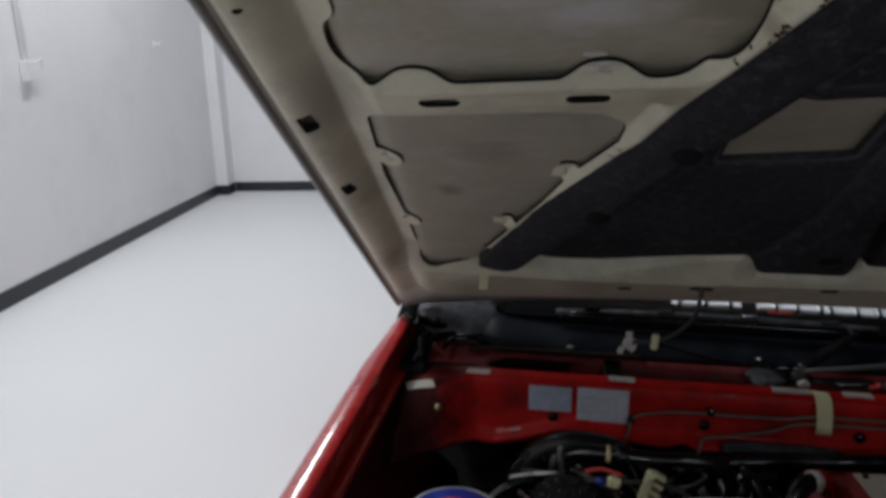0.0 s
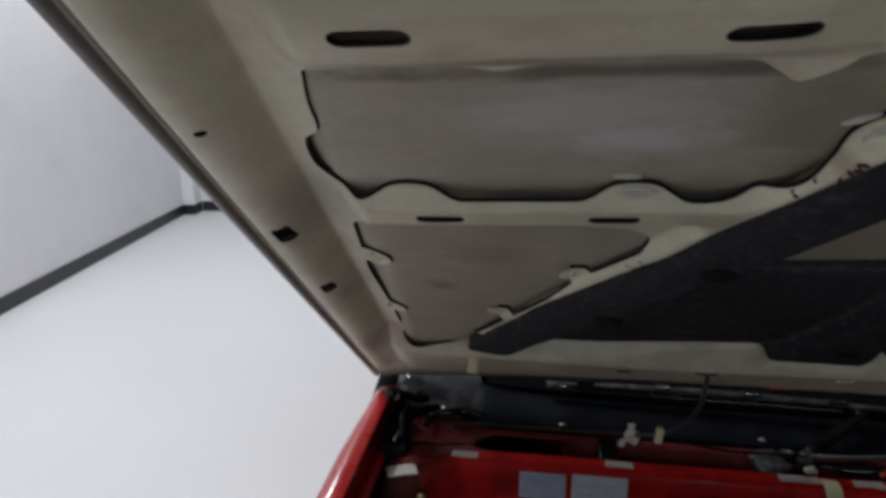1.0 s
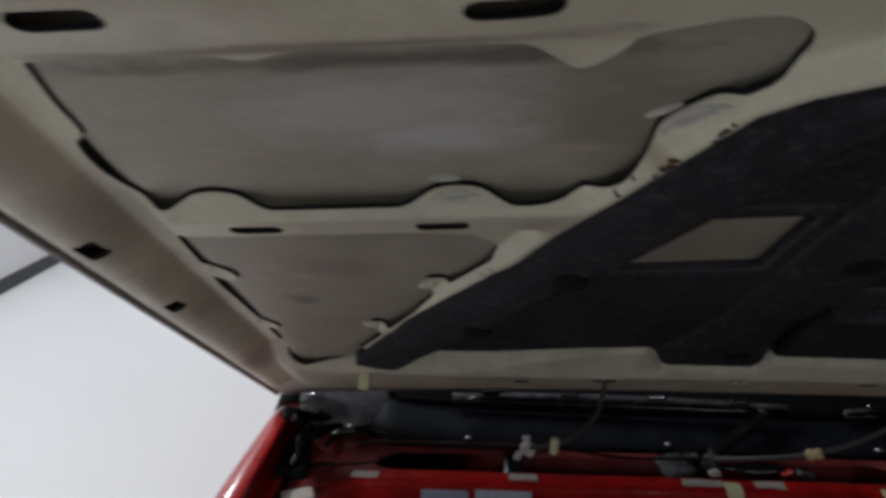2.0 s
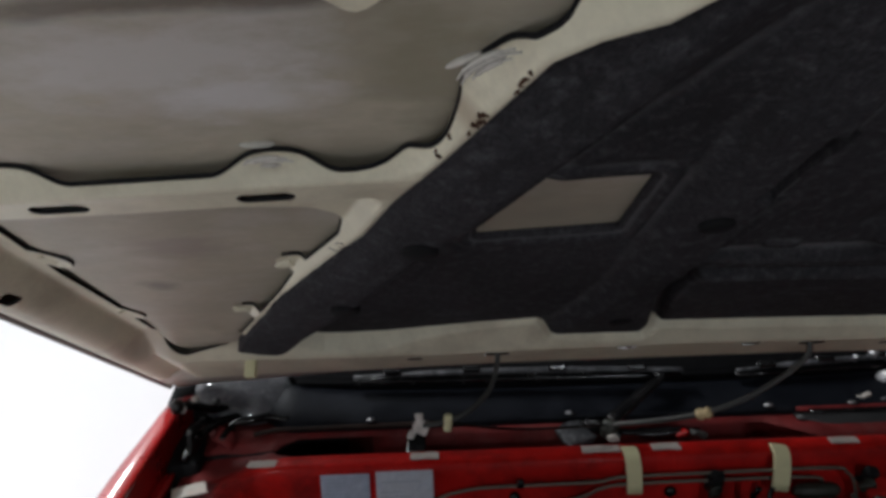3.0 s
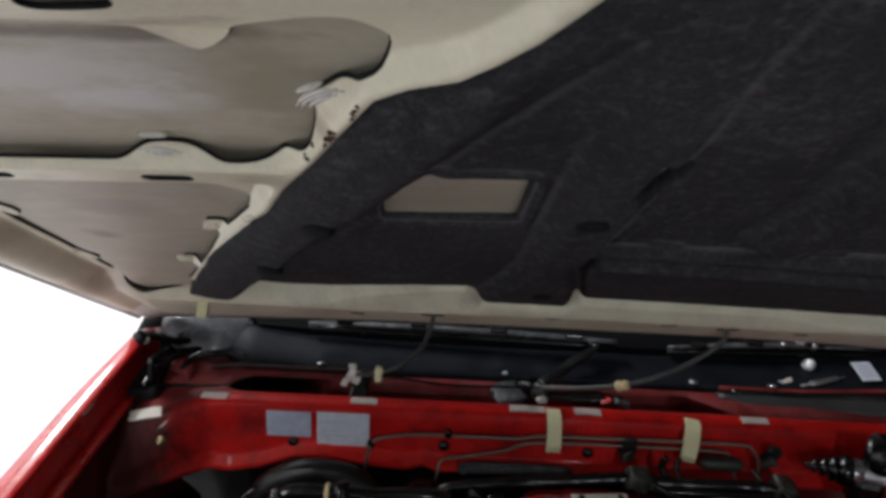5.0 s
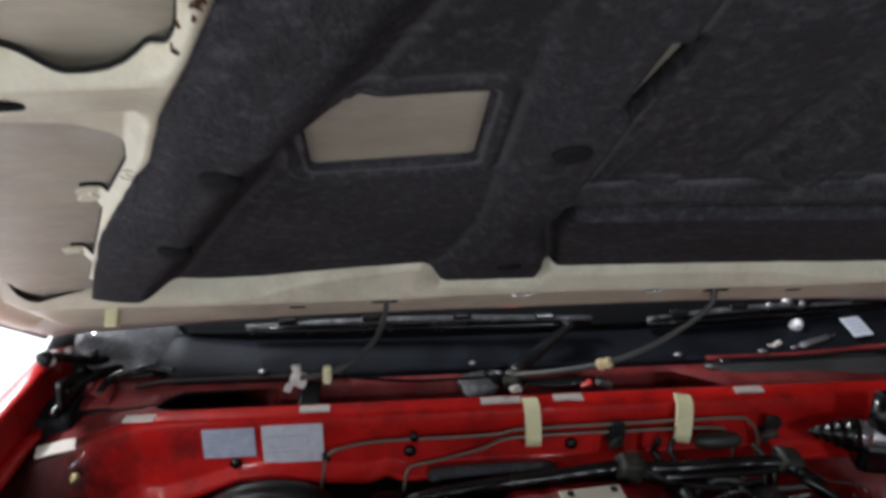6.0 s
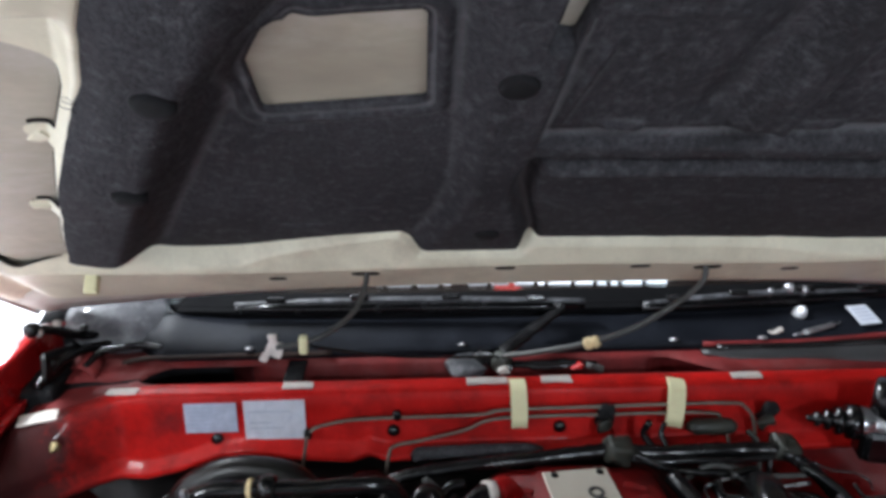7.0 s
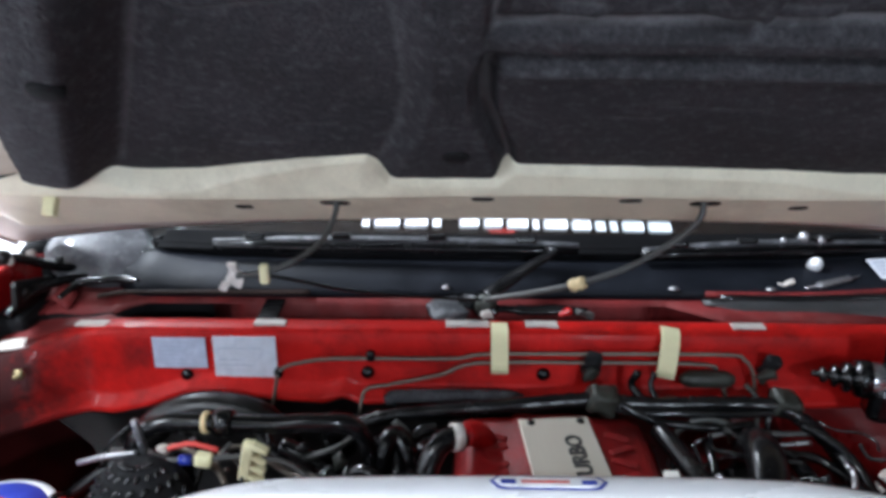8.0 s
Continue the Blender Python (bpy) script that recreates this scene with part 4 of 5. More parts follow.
part("headliner", sweep([[(x, y, 1.21 + z - 0.06 * x * x) for x in np.linspace(-0.56, 0.56, 16)] for y, z in ((0.80, -0.02), (0.9, 0.0), (1.5, 0.01), (2.2, -0.08), (2.7, -0.35))], BROWN), car, "dark brown headliner")
dash = [[(x, 0.185, 0.90), (x, 0.20, 0.915), (x, 0.36, 0.918), (x, 0.50, 0.96), (x, 0.66, 1.06), (x, 0.74, 1.07), (x, 0.76, 0.6)] for x in np.linspace(-0.72, 0.72, 30)]
part("dashboard", sweep(dash, BROWN), car, "dark brown dashboard top")
def glass_point(x, t):
    return (x * (1 - 0.18 * t), 0.172 + 0.62 * t + 0.040 * (abs(x) / 0.7) ** 2.5, 0.950 + 0.29 * t)


screen = []
for k in range(18):
    screen.append([glass_point(x, (k / 17) + (1 - k / 17) * -0.06 * ease(abs(x), 0.56, 0.60)) for x in np.linspace(-0.73, 0.73, 60)])
glass = part("windscreen", thick(sweep(screen, GLASS), 0.004), car, "raked windscreen glass with a dark tint")
glass.visible_shadow = False
# Black strip added for the dark gap between cowl and glass.
gap_rows = [[(x, 0.160 + 0.040 * (abs(x) / 0.7) ** 2.5, 0.930), (x, 0.166 + 0.040 * (abs(x) / 0.7) ** 2.5, 0.9455), (x, 0.1665 + 0.040 * (abs(x) / 0.7) ** 2.5, 0.9530), (x, 0.171 + 0.040 * (abs(x) / 0.7) ** 2.5, 0.9565)] for x in np.linspace(-0.575, 0.60, 60)]
part("windscreen_gap_strip", thick(sweep(gap_rows, FOOT_BLACK), 0.003), car, "matt black strip filling the dark gap below the windscreen")
# Added matt black sheet keeps the glass foot dark and free of reflection.
foot_rows = [[tuple(Vector(glass_point(x, t)) + Vector((0, -0.002, 0.0045))) for x in np.linspace(-0.565, 0.565, 40)] for t in (-0.02, 0.0, 0.015, 0.030, 0.042)]
part("foot_band", sweep(foot_rows, FOOT_BLACK), glass, "matt black band added to keep the foot of the glass dark")
paper = thing("dash_paper", "small red and cream papers lying on the dashboard", "paper")
part("red_sheet", solid("red_sheet", box(0.045, 0.04, 0.003, 0.001, pose(0.003, 0.33, 0.921, 0, 0, 12)), RED_PRINT), paper)
part("cream_sheet", solid("cream_sheet", box(0.03, 0.05, 0.003, 0.001, pose(0.10, 0.27, 0.921, 0, 0, 30)), OCHRE), paper)

# white lettering strip at the foot of the windscreen, as plain bars
lettering = thing("windscreen_lettering", "row of white vinyl lettering along the windscreen's foot", "lettering")
at_x = -0.236
for n, width in enumerate((0.012, 0.042, 0.038, 0.014, 0.0, 0.032, 0.030, 0.034, 0.010, 0.038, 0.030, 0.016, 0.012, 0.034, 0.036)):
    if width:
        part("bar", solid("bar", box(width, 0.024, 0.0012, 0.004 if width > 0.02 else 0.002, pose(at_x + width / 2, 0.222 + 0.04 * (at_x + width / 2) ** 2, 0.9785 - 0.035 * max(0.0, at_x + 0.05), 25, 2 if at_x > 0 else 0)), VINYL), lettering)
    at_x += width + 0.008 if width else 0.022


for side in (-1, 1):
    for y in (-0.62, 1.85):
        wheel = part("wheel", lathe([(0.20, -0.09), (0.285, -0.10), (0.305, -0.085), (0.31, -0.04), (0.31, 0.04), (0.305, 0.085), (0.285, 0.10), (0.20, 0.09)], RUBBER, sides=40, at=pose(side * 0.70, y, 0.31, 0, 90, 0)), car, "black tyre")
        part("rim", lathe([(0.19, -0.085), (0.205, -0.08), (0.205, 0.08), (0.15, 0.085), (0.05, 0.07)], ALLOY, sides=32, at=pose(side * 0.70, y, 0.31, 0, 90, 0)), wheel, "alloy rim")
# ---- hinges ----
for side in (-1, 1):
    h = part("hinge", tube([(side * 0.030, -0.055, 0.050), (side * 0.012, -0.02, 0.030), (side * -0.010, 0.015, 0.004), (side * -0.040, 0.055, -0.010)], [0.008, 0.012, 0.013, 0.012, 0.009], BLACK, flat=0.6), car, "black greasy hood hinge with pale bolt heads", pose(side * 0.705, 0.100, 0.935))
    part("hinge_bracket", solid("hinge_bracket", box(0.010, 0.11, 0.045, 0.008, pose(side * 0.006, -0.03, -0.020, -18, 0, side * -6)), GREASY), h)
    part("pivot", lathe([(0.011, -0.008), (0.012, 0.0), (0.009, 0.007), (0.004, 0.009)], GREASY, sides=12, at=pose(side * 0.022, -0.052, 0.046, 0, side * -70, 0)), h)
    for bx, by, bz, pale in ((0.010, -0.012, 0.036, True), (0.018, -0.050, 0.038, True), (-0.012, 0.018, 0.014, False), (0.0, -0.06, -0.006, False)):
        part("bolt", lathe([(0.0068, 0), (0.0068, 0.003), (0.0045, 0.004), (0.0045, 0.008), (0.002, 0.009)], PALE_STRIP if pale else GREASY, sides=8, at=pose(side * bx, by, bz, 10, side * -50, 0)), h, "pale bolt head" if pale else "greasy bolt head")
    part("link", tube([(side * 0.012, -0.09, -0.03), (side * -0.002, -0.05, -0.012), (side * -0.022, 0.0, -0.012), (side * -0.05, 0.03, -0.018)], 0.007, BLACK), h)
    part("cable", tube([(side * -0.03, -0.03, -0.030), (side * -0.045, 0.0, -0.018), (side * -0.075, 0.01, -0.016), (side * -0.10, 0.02, -0.018), (side * -0.135, 0.012, -0.02)], 0.006, RUBBER), h)
    part("corner_flap", thick(sweep([[(side * (-0.004 - 0.012 * k), -0.024 + 0.012 * j - 0.006 * k, -0.036 + 0.004 * j + 0.006 * math.sin(k)) for j in range(4)] for k in range(5)], DUSTY_RED), 0.002), h, "dusty flap at the corner")


linkage = thing("wiper_linkage", "black grimy wiper linkage in the cowl trough", "linkage")
part("plate", lumpy(0.050, 0.050, 0.014, pose(-0.092, 0.058, 0.898, 6, -4, 20), BLADE, 1.0), linkage, "greyed metal plate")
part("crank", lumpy(0.060, 0.022, 0.016, pose(-0.045, 0.070, 0.902, 0, 8, -15), BLACK, 2.0), linkage)
part("rod", tube([(-0.02, 0.055, 0.903), (0.03, 0.050, 0.902), (0.07, 0.048, 0.905), (0.11, 0.055, 0.900)], [0.007, 0.010, 0.010, 0.009, 0.006], BLACK, flat=0.7), linkage)
part("elbow", tube([(-0.075, 0.080, 0.905), (-0.055, 0.066, 0.914), (-0.035, 0.050, 0.908), (-0.020, 0.046, 0.900)], 0.006, RUBBER), linkage)
part("red_cap", lumpy(0.018, 0.012, 0.012, pose(0.078, 0.040, 0.905), RED, 3.0), linkage, "red plastic cap")
part("grey_end", lumpy(0.022, 0.012, 0.010, pose(0.105, 0.042, 0.902, 0, 10, 10), HOSE_GREY, 4.0), linkage)
part("nut", lumpy(0.014, 0.010, 0.009, pose(-0.035, 0.040, 0.903), PALE_STRIP, 5.0), linkage, "pale corroded nut")

# ---- wipers ----
pivot = (-0.035, 0.057, 0.906)
for name, hub, arm, b0, b1, label in (
    ("wiper", pivot, [(-0.035, 0.057, 0.922), (-0.015, 0.068, 0.932), (0.015, 0.086, 0.946), (0.045, 0.106, 0.958), (0.065, 0.120, 0.966), (0.058, 0.130, 0.974)], (-0.46, 0.150, 0.972), (0.105, 0.128, 0.974), "black wiper arm and blade parked on the windscreen"),
    ("wiper", (0.665, 0.170, 0.950), [(0.665, 0.170, 0.962), (0.60, 0.170, 0.970), (0.52, 0.166, 0.976), (0.44, 0.158, 0.976)], (0.206, 0.143, 0.962), (0.64, 0.165, 0.968), "black wiper arm and blade parked on the windscreen"),
):
    w = thing(name, label, "wiper", group="wipers")
    part("hub", lathe([(0.016, -0.01), (0.016, 0.006), (0.012, 0.014), (0.004, 0.018)], OLIVE, at=Matrix.Translation(hub)), w, "worn pivot nut")
    part("arm", tube(arm, [0.014, 0.0135, 0.012, 0.011, 0.010, 0.008], BLACK, flat=0.5), w)
    a, b = Vector(b0), Vector(b1)
    part("blade_frame", tube([a.lerp(b, t) + Vector((0, 0, 0.006 * math.sin(t * math.pi))) for t in np.linspace(0, 1, 9)], [0.004, 0.007, 0.007, 0.007, 0.007, 0.006], BLADE, flat=0.6, per=4), w, "scuffed grey blade spine")
    for t in (0.12, 0.36, 0.62, 0.86):
        c = a.lerp(b, t) + Vector((0, -0.002, 0.005 + 0.006 * math.sin(t * math.pi)))
        part("claw", solid("claw", box(0.030, 0.012, 0.009, 0.003, Matrix.Translation(c)), BLACK), w)
    part("blade_rubber", tube([a.lerp(b, t) + Vector((0, 0.004, -0.010)) for t in np.linspace(0, 1, 5)], 0.0085, RUBBER, per=2, flat=0.8), w)

    if hub[0] > 0:
        for x, z, r in ((0.418, 0.975, 0.005), (0.448, 0.981, 0.008), (0.474, 0.976, 0.007)):
            part("rivet", lathe([(r, -0.010), (r, 0.0), (r * 0.75, r * 0.6), (r * 0.05, r * 0.8)], STEEL, sides=16, at=pose(x, 0.152, z, 35)), w, "shiny steel rivet")

# ---- hoses from the hood to the cowl ----
left_hose = thing("washer_hose", "thin grey washer hose hanging from the hood's rear rail", "hose", group="washer hoses")
part("line", tube([(-0.226, -0.028, 1.094), (-0.227, -0.038, 1.076), (-0.240, -0.065, 1.050), (-0.270, -0.095, 1.034), (-0.303, -0.107, 1.025), (-0.335, -0.108, 1.021)], 0.0036, HOSE_GREY), left_hose)
part("tail", tube([(-0.303, -0.107, 1.023), (-0.20, -0.045, 0.973), (-0.10, 0.02, 0.935), (-0.035, 0.052, 0.918)], 0.0022, BLACK), left_hose)
part("clip", solid("clip", box(0.011, 0.010, 0.026, 0.003, pose(-0.301, -0.108, 1.024, 10, 4, 0)), YELLOW), left_hose, "yellowed plastic clip")
tape = part("torn_tape", lumpy(0.020, 0.006, 0.019, pose(-0.338, -0.106, 1.018, 10, 25, 8), TAPE, 21.0), left_hose, "torn flap of white tape")
part("tape_end", lumpy(0.009, 0.004, 0.014, pose(-0.340, -0.107, 1.031, 0, -12, 0), TAPE, 23.0), tape)
part("tape_end", lumpy(0.010, 0.004, 0.008, pose(-0.349, -0.106, 1.008, 0, 30, 0), TAPE, 25.0), tape)
right_hose = thing("washer_hose", "thin grey washer hose drooping from hood to cowl tee", "hose", group="washer hoses")
part("line", tube([(0.227, -0.028, 1.094), (0.222, -0.036, 1.070), (0.195, -0.034, 1.040), (0.14, -0.034, 1.004), (0.079, -0.033, 0.981), (0.02, 0.0, 0.952), (-0.035, 0.045, 0.922)], 0.004, HOSE_GREY), right_hose)
part("clip", lathe([(0.008, -0.010), (0.009, -0.003), (0.006, 0.0), (0.009, 0.004), (0.007, 0.011)], OCHRE, sides=10, at=pose(0.079, -0.034, 0.981, 30, 60, 0)), right_hose, "aged tan clip")

# ---- on the firewall ----
for x, width, label in ((-0.693, 0.050, "pale adhesive residue on the firewall lip"), (-0.593, 0.045, "grey adhesive patch on the firewall lip"), (-0.338, 0.045, "grey adhesive patch on the firewall lip"), (-0.062, 0.060, "pale adhesive patch on the firewall lip"), (0.040, 0.045, "torn white adhesive patch on the firewall lip"), (0.322, 0.045, "white adhesive patch on the firewall lip")):
    t = thing("adhesive_strip", label, "adhesive strip", pose(x, 0.009 + bend(x), lip_top(x) + 0.0015, 0, 0, 20 if x < -0.65 else 0), "strips on the lip")
    bm = box(width, 0.030 if x < -0.65 else 0.016, 0.003, 0.001)
    bmesh.ops.subdivide_edges(bm, edges=[e for e in bm.edges if e.calc_length() > 0.01], cuts=5)
    for v in bm.verts:
        v.co += 0.0014 * noise.noise_vector((v.co + Vector((x, 0, 0))) * 90)
    part("strip", solid("strip", bm, PALE_STRIP), t)
for x0, x1, z0, z1, mat, label in ((-0.499, -0.424, 0.843, 0.889, LABEL, "silver-blue specification label with faded print"), (-0.414, -0.326, 0.830, 0.891, LABEL_LIGHT, "worn silver specification label with faded print")):
    lab = thing("label", label, "label", pose((x0 + x1) / 2, -0.0175, (z0 + z1) / 2, -4), "firewall labels")
    part("sheet", solid("sheet", box(x1 - x0, 0.0012, z1 - z0, 0.0005), mat), lab)
    for k in range(6) if mat is LABEL else (1, 3, 4):
        width = (x1 - x0) * random.uniform(0.3, 0.75)
        part("print_bar", solid("print_bar", box(width, 0.0006, 0.0012, 0), PRINT), lab, at=pose(-(x1 - x0) * 0.42 + width / 2, -0.0011, (z1 - z0) * (0.36 - 0.14 * k)))
for x, z in ((-0.455, 0.831), (-0.200, 0.838), (0.043, 0.838)):
    g = thing("rubber_plug", "small black rubber plug in the firewall", "plug", pose(x, -0.0165, z, 90), "firewall plugs")
    part("plug", lathe([(0.009, -0.002), (0.0095, 0.003), (0.006, 0.007), (0.001, 0.008)], RUBBER, sides=16), g)
for x, tilt in ((-0.018, 0), (0.212, 9)):
    c = thing("foam_clip", "cream-yellow foam strap folded over the firewall lip", "strap", pose(x, -0.0009 * tilt, 0.9, 0, tilt * 0.6, -tilt), "foam straps")
    profile = [(0.014, 0.001), (0.002, 0.005), (-0.012, 0.003), (-0.022, -0.006), (-0.030, -0.020), (-0.034, -0.038), (-0.035, -0.052)]
    part("band", thick(sweep([[(u, a, b) for a, b in profile] for u in (-0.0115, -0.011, 0.011, 0.0115)], YELLOW), 0.004 if not tilt else 0.008), c)
lines = thing("brake_lines", "pair of thin brown-grey brake pipes along the firewall", "pipe")
part("upper_pipe", tube([(-0.335, -0.045, 0.770), (-0.326, -0.036, 0.825), (-0.318, -0.030, 0.848), (-0.290, -0.028, 0.858), (-0.236, -0.028, 0.865), (-0.082, -0.028, 0.867), (-0.037, -0.028, 0.874), (0.10, -0.028, 0.876), (0.278, -0.028, 0.877), (0.308, -0.03, 0.870), (0.322, -0.034, 0.845), (0.325, -0.04, 0.80)], 0.0026, PIPE), lines)
part("lower_pipe", tube([(-0.212, -0.045, 0.775), (-0.207, -0.036, 0.808), (-0.198, -0.030, 0.820), (-0.160, -0.028, 0.827), (-0.098, -0.028, 0.842), (-0.065, -0.028, 0.857), (-0.02, -0.028, 0.862), (0.10, -0.028, 0.863), (0.250, -0.028, 0.862), (0.275, -0.03, 0.850), (0.287, -0.045, 0.81), (0.292, -0.06, 0.76)], 0.0026, PIPE), lines)
for x, z in ((-0.322, 0.842), (-0.193, 0.870)):
    part("pipe_holder", solid("pipe_holder", box(0.012, 0.012, 0.015, 0.004, pose(x, -0.028, z)), RUBBER), lines, "black pipe holder")
filt = thing("inline_filter", "dusty black inline valve on the brake pipe", "valve", pose(0.258, -0.040, 0.847) @ Matrix.Scale(0.8, 4))
part("body", lathe([(0.006, -0.045), (0.010, -0.040), (0.0145, -0.030), (0.0145, 0.030), (0.010, 0.040), (0.005, 0.045)], OLIVE, at=pose(0, 0, 0, 0, 90, 0)), filt)
yb = thing("stud_bolt", "yellow passivated stud on the side of the bay", "bolt", pose(-0.653, -0.076, 0.865, 90))
part("nut", lathe([(0.0075, 0), (0.0075, 0.004), (0.004, 0.005), (0.003, 0.012)], BRASS, sides=6), yb)
foam = thing("foam_strip", "dark foam strip on the firewall ledge", "foam strip")
part("strip", tube([(-0.165, -0.044, 0.812), (-0.15, -0.046, 0.818), (-0.02, -0.046, 0.820), (0.012, -0.044, 0.812)], 0.012, FELT, flat=0.8), foam)
tag = thing("paper_tag", "white square paper label on the cowl", "label", pose(0.566, 0.132, 0.938, 22, 0, 10) @ Matrix.Scale(0.85, 4))
part("sheet", solid("sheet", box(0.045, 0.050, 0.0015, 0.0005), LABEL_LIGHT), tag)
for k in range(4):
    part("print_bar", solid("print_bar", box(0.032, 0.003, 0.0006, 0), PRINT), tag, at=pose(0, 0.014 - 0.009 * k, 0.0011))

# ---- engine and what surrounds it ----
harness = thing("wiring_harness", "thick black taped wiring harness across the firewall", "wiring")
part("trunk", tube([(-0.22, -0.09, 0.79), (-0.17, -0.085, 0.812), (-0.01, -0.080, 0.828), (0.10, -0.075, 0.835), (0.17, -0.078, 0.832), (0.30, -0.080, 0.835), (0.345, -0.090, 0.832), (0.395, -0.105, 0.795), (0.425, -0.12, 0.745), (0.43, -0.13, 0.66)], 0.0098, RUBBER, ribs=0.0007, pitch=0.011, per=14), harness)
part("branch", tube([(0.13, -0.085, 0.838), (0.18, -0.095, 0.818), (0.26, -0.10, 0.812), (0.30, -0.10, 0.818)], 0.006, BLACK), harness)
part("branch", tube([(0.16, -0.06, 0.868), (0.155, -0.055, 0.845), (0.175, -0.075, 0.825)], 0.005, BLACK), harness)
part("branch", tube([(0.20, -0.10, 0.800), (0.24, -0.095, 0.822), (0.31, -0.10, 0.806), (0.38, -0.10, 0.806)], 0.004, HOSE_GREY), harness)


for n, (x, y, z) in enumerate(((0.112, -0.066, 0.838), (0.345, -0.066, 0.836))):
    clamp = part("clamp", lumpy(0.036, 0.034, 0.030, pose(x, y - 0.012, z, 12, 18, 8), OLIVE, n * 3.1), harness, "olive-black harness clamp")
    part("clamp_arm", lumpy(0.020, 0.014, 0.036, pose(x - 0.006 + 0.004 * n, -0.028, z + 0.024, 20, 8), FELT_CLIP, 5 + n), clamp, "dark grimy clamp arm")
    part("clamp_ear", lumpy(0.022, 0.010, 0.012, pose(x - 0.010, -0.040, z + 0.016, 0, -25), OLIVE, 8 + n), clamp)
for pts, r, mat in (
    ([(0.09, -0.07, 0.83), (0.15, -0.088, 0.826), (0.21, -0.092, 0.828), (0.28, -0.09, 0.826), (0.345, -0.088, 0.830)], 0.0055, BLACK),
    ([(0.185, -0.05, 0.862), (0.180, -0.055, 0.845), (0.188, -0.07, 0.828)], 0.004, BLACK),
    ([(0.30, -0.06, 0.852), (0.312, -0.075, 0.836), (0.310, -0.09, 0.80), (0.318, -0.10, 0.76)], 0.0035, OLIVE),
    ([(0.335, -0.06, 0.845), (0.325, -0.085, 0.815), (0.322, -0.10, 0.77)], 0.004, RUBBER),
    ([(0.23, -0.10, 0.79), (0.27, -0.102, 0.806), (0.32, -0.11, 0.796), (0.37, -0.11, 0.800)], 0.003, STEEL),
    ([(0.36, -0.10, 0.82), (0.40, -0.125, 0.80), (0.42, -0.16, 0.775), (0.425, -0.22, 0.74)], 0.007, BLACK),
):
    part("branch", tube(pts, r, mat), harness)
part("tail", tube([(0.40, -0.12, 0.79), (0.425, -0.15, 0.77), (0.44, -0.19, 0.75), (0.45, -0.25, 0.70)], 0.008, RUBBER), harness)
part("white_tape", tube([(0.428, -0.152, 0.768), (0.434, -0.164, 0.764)], 0.0095, WHITE, per=1), harness, "band of white tape")
master = thing("clutch_cylinder", "black and silver clutch master cylinder with rubber boot", "cylinder", pose(0.398, -0.06, 0.868, 0, 90, -12) @ Matrix.Diagonal((0.85, 0.85, 1, 1)))
part("boot", lathe([(0.003, -0.016), (0.005, -0.012), (0.005, -0.006), (0.0115, -0.005), (0.0125, -0.002), (0.0115, 0.001), (0.007, 0.002), (0.007, 0.006), (0.0165, 0.008), (0.0175, 0.0105), (0.0165, 0.013), (0.011, 0.015), (0.011, 0.019), (0.0225, 0.021), (0.0235, 0.0245), (0.0225, 0.028), (0.017, 0.030), (0.017, 0.033), (0.027, 0.035), (0.0285, 0.038), (0.0285, 0.050)], RUBBER), master, "ribbed black rubber boot")
part("barrel", lathe([(0.024, 0.042), (0.0255, 0.046), (0.0255, 0.062), (0.0235, 0.064), (0.0235, 0.070), (0.0255, 0.072), (0.0255, 0.13), (0.018, 0.14)], STEEL), master, "silver barrel")
part("reservoir", lathe([(0.026, 0.0), (0.027, 0.05), (0.024, 0.06), (0.016, 0.066), (0.010, 0.072)], BLACK, at=pose(-0.075, 0, 0.09, 0, 90, 0)), master, "black reservoir cap")
part("mount", solid("mount", box(0.06, 0.05, 0.05, 0.012, pose(0.03, -0.005, 0.075)), BLACK), master)

engine = thing("engine", "grimy engine with a red intake plenum and brushed name plate", "engine")
part("block", solid("block", box(0.42, 0.80, 0.26, 0.03, pose(0.05, -0.56, 0.60)), GREASY), engine, "dark greasy engine block")
plenum_rows = []
for y in np.linspace(-0.075, -0.46, 24):
    e = 0.012 * (ease(-y, 0.075, 0.10) - 1)
    plenum_rows.append([(-0.085, y, 0.70), (-0.075, y, 0.79 + e), (-0.062, y, 0.812 + e), (-0.050, y, 0.818 + e), (-0.005, y, 0.820 + e), (0.0, y, 0.824 + e), (0.095, y, 0.824 + e), (0.10, y, 0.820 + e), (0.145, y, 0.818 + e), (0.158, y, 0.812 + e), (0.172, y, 0.79 + e), (0.182, y, 0.70)])
plenum = part("intake_plenum", thick(sweep(plenum_rows, PLENUM_RED), 0.003), engine, "crackle red intake plenum")
for x in (-0.028, 0.122):
    for k in range(6):
        part("raised_bar", solid("raised_bar", box(0.030, 0.010, 0.003, 0.001, pose(x, -0.135 - 0.024 * k, 0.8205, 0, 0, 25 if k % 2 else -25)), PLENUM_RED), plenum)
plate = part("name_plate", solid("name_plate", box(0.088, 0.26, 0.0025, 0.001, pose(0.058, -0.235, 0.8265, 0, 0, 5)), PLATE), engine, "brushed aluminium name plate")
for x, y in ((0.018, -0.117), (0.080, -0.112)):
    part("screw", lathe([(0.005, 0), (0.005, 0.002), (0.003, 0.003)], GREASY, sides=12, at=pose(x, y, 0.828)), plate)
txt = bpy.data.curves.new("plate_text", "FONT")
txt.offset = 0.0007
txt.body, txt.size, txt.extrude, txt.align_x, txt.align_y = "TURBO", 0.027, 0.0006, "RIGHT", "CENTER"
letters = new("plate_text", txt)
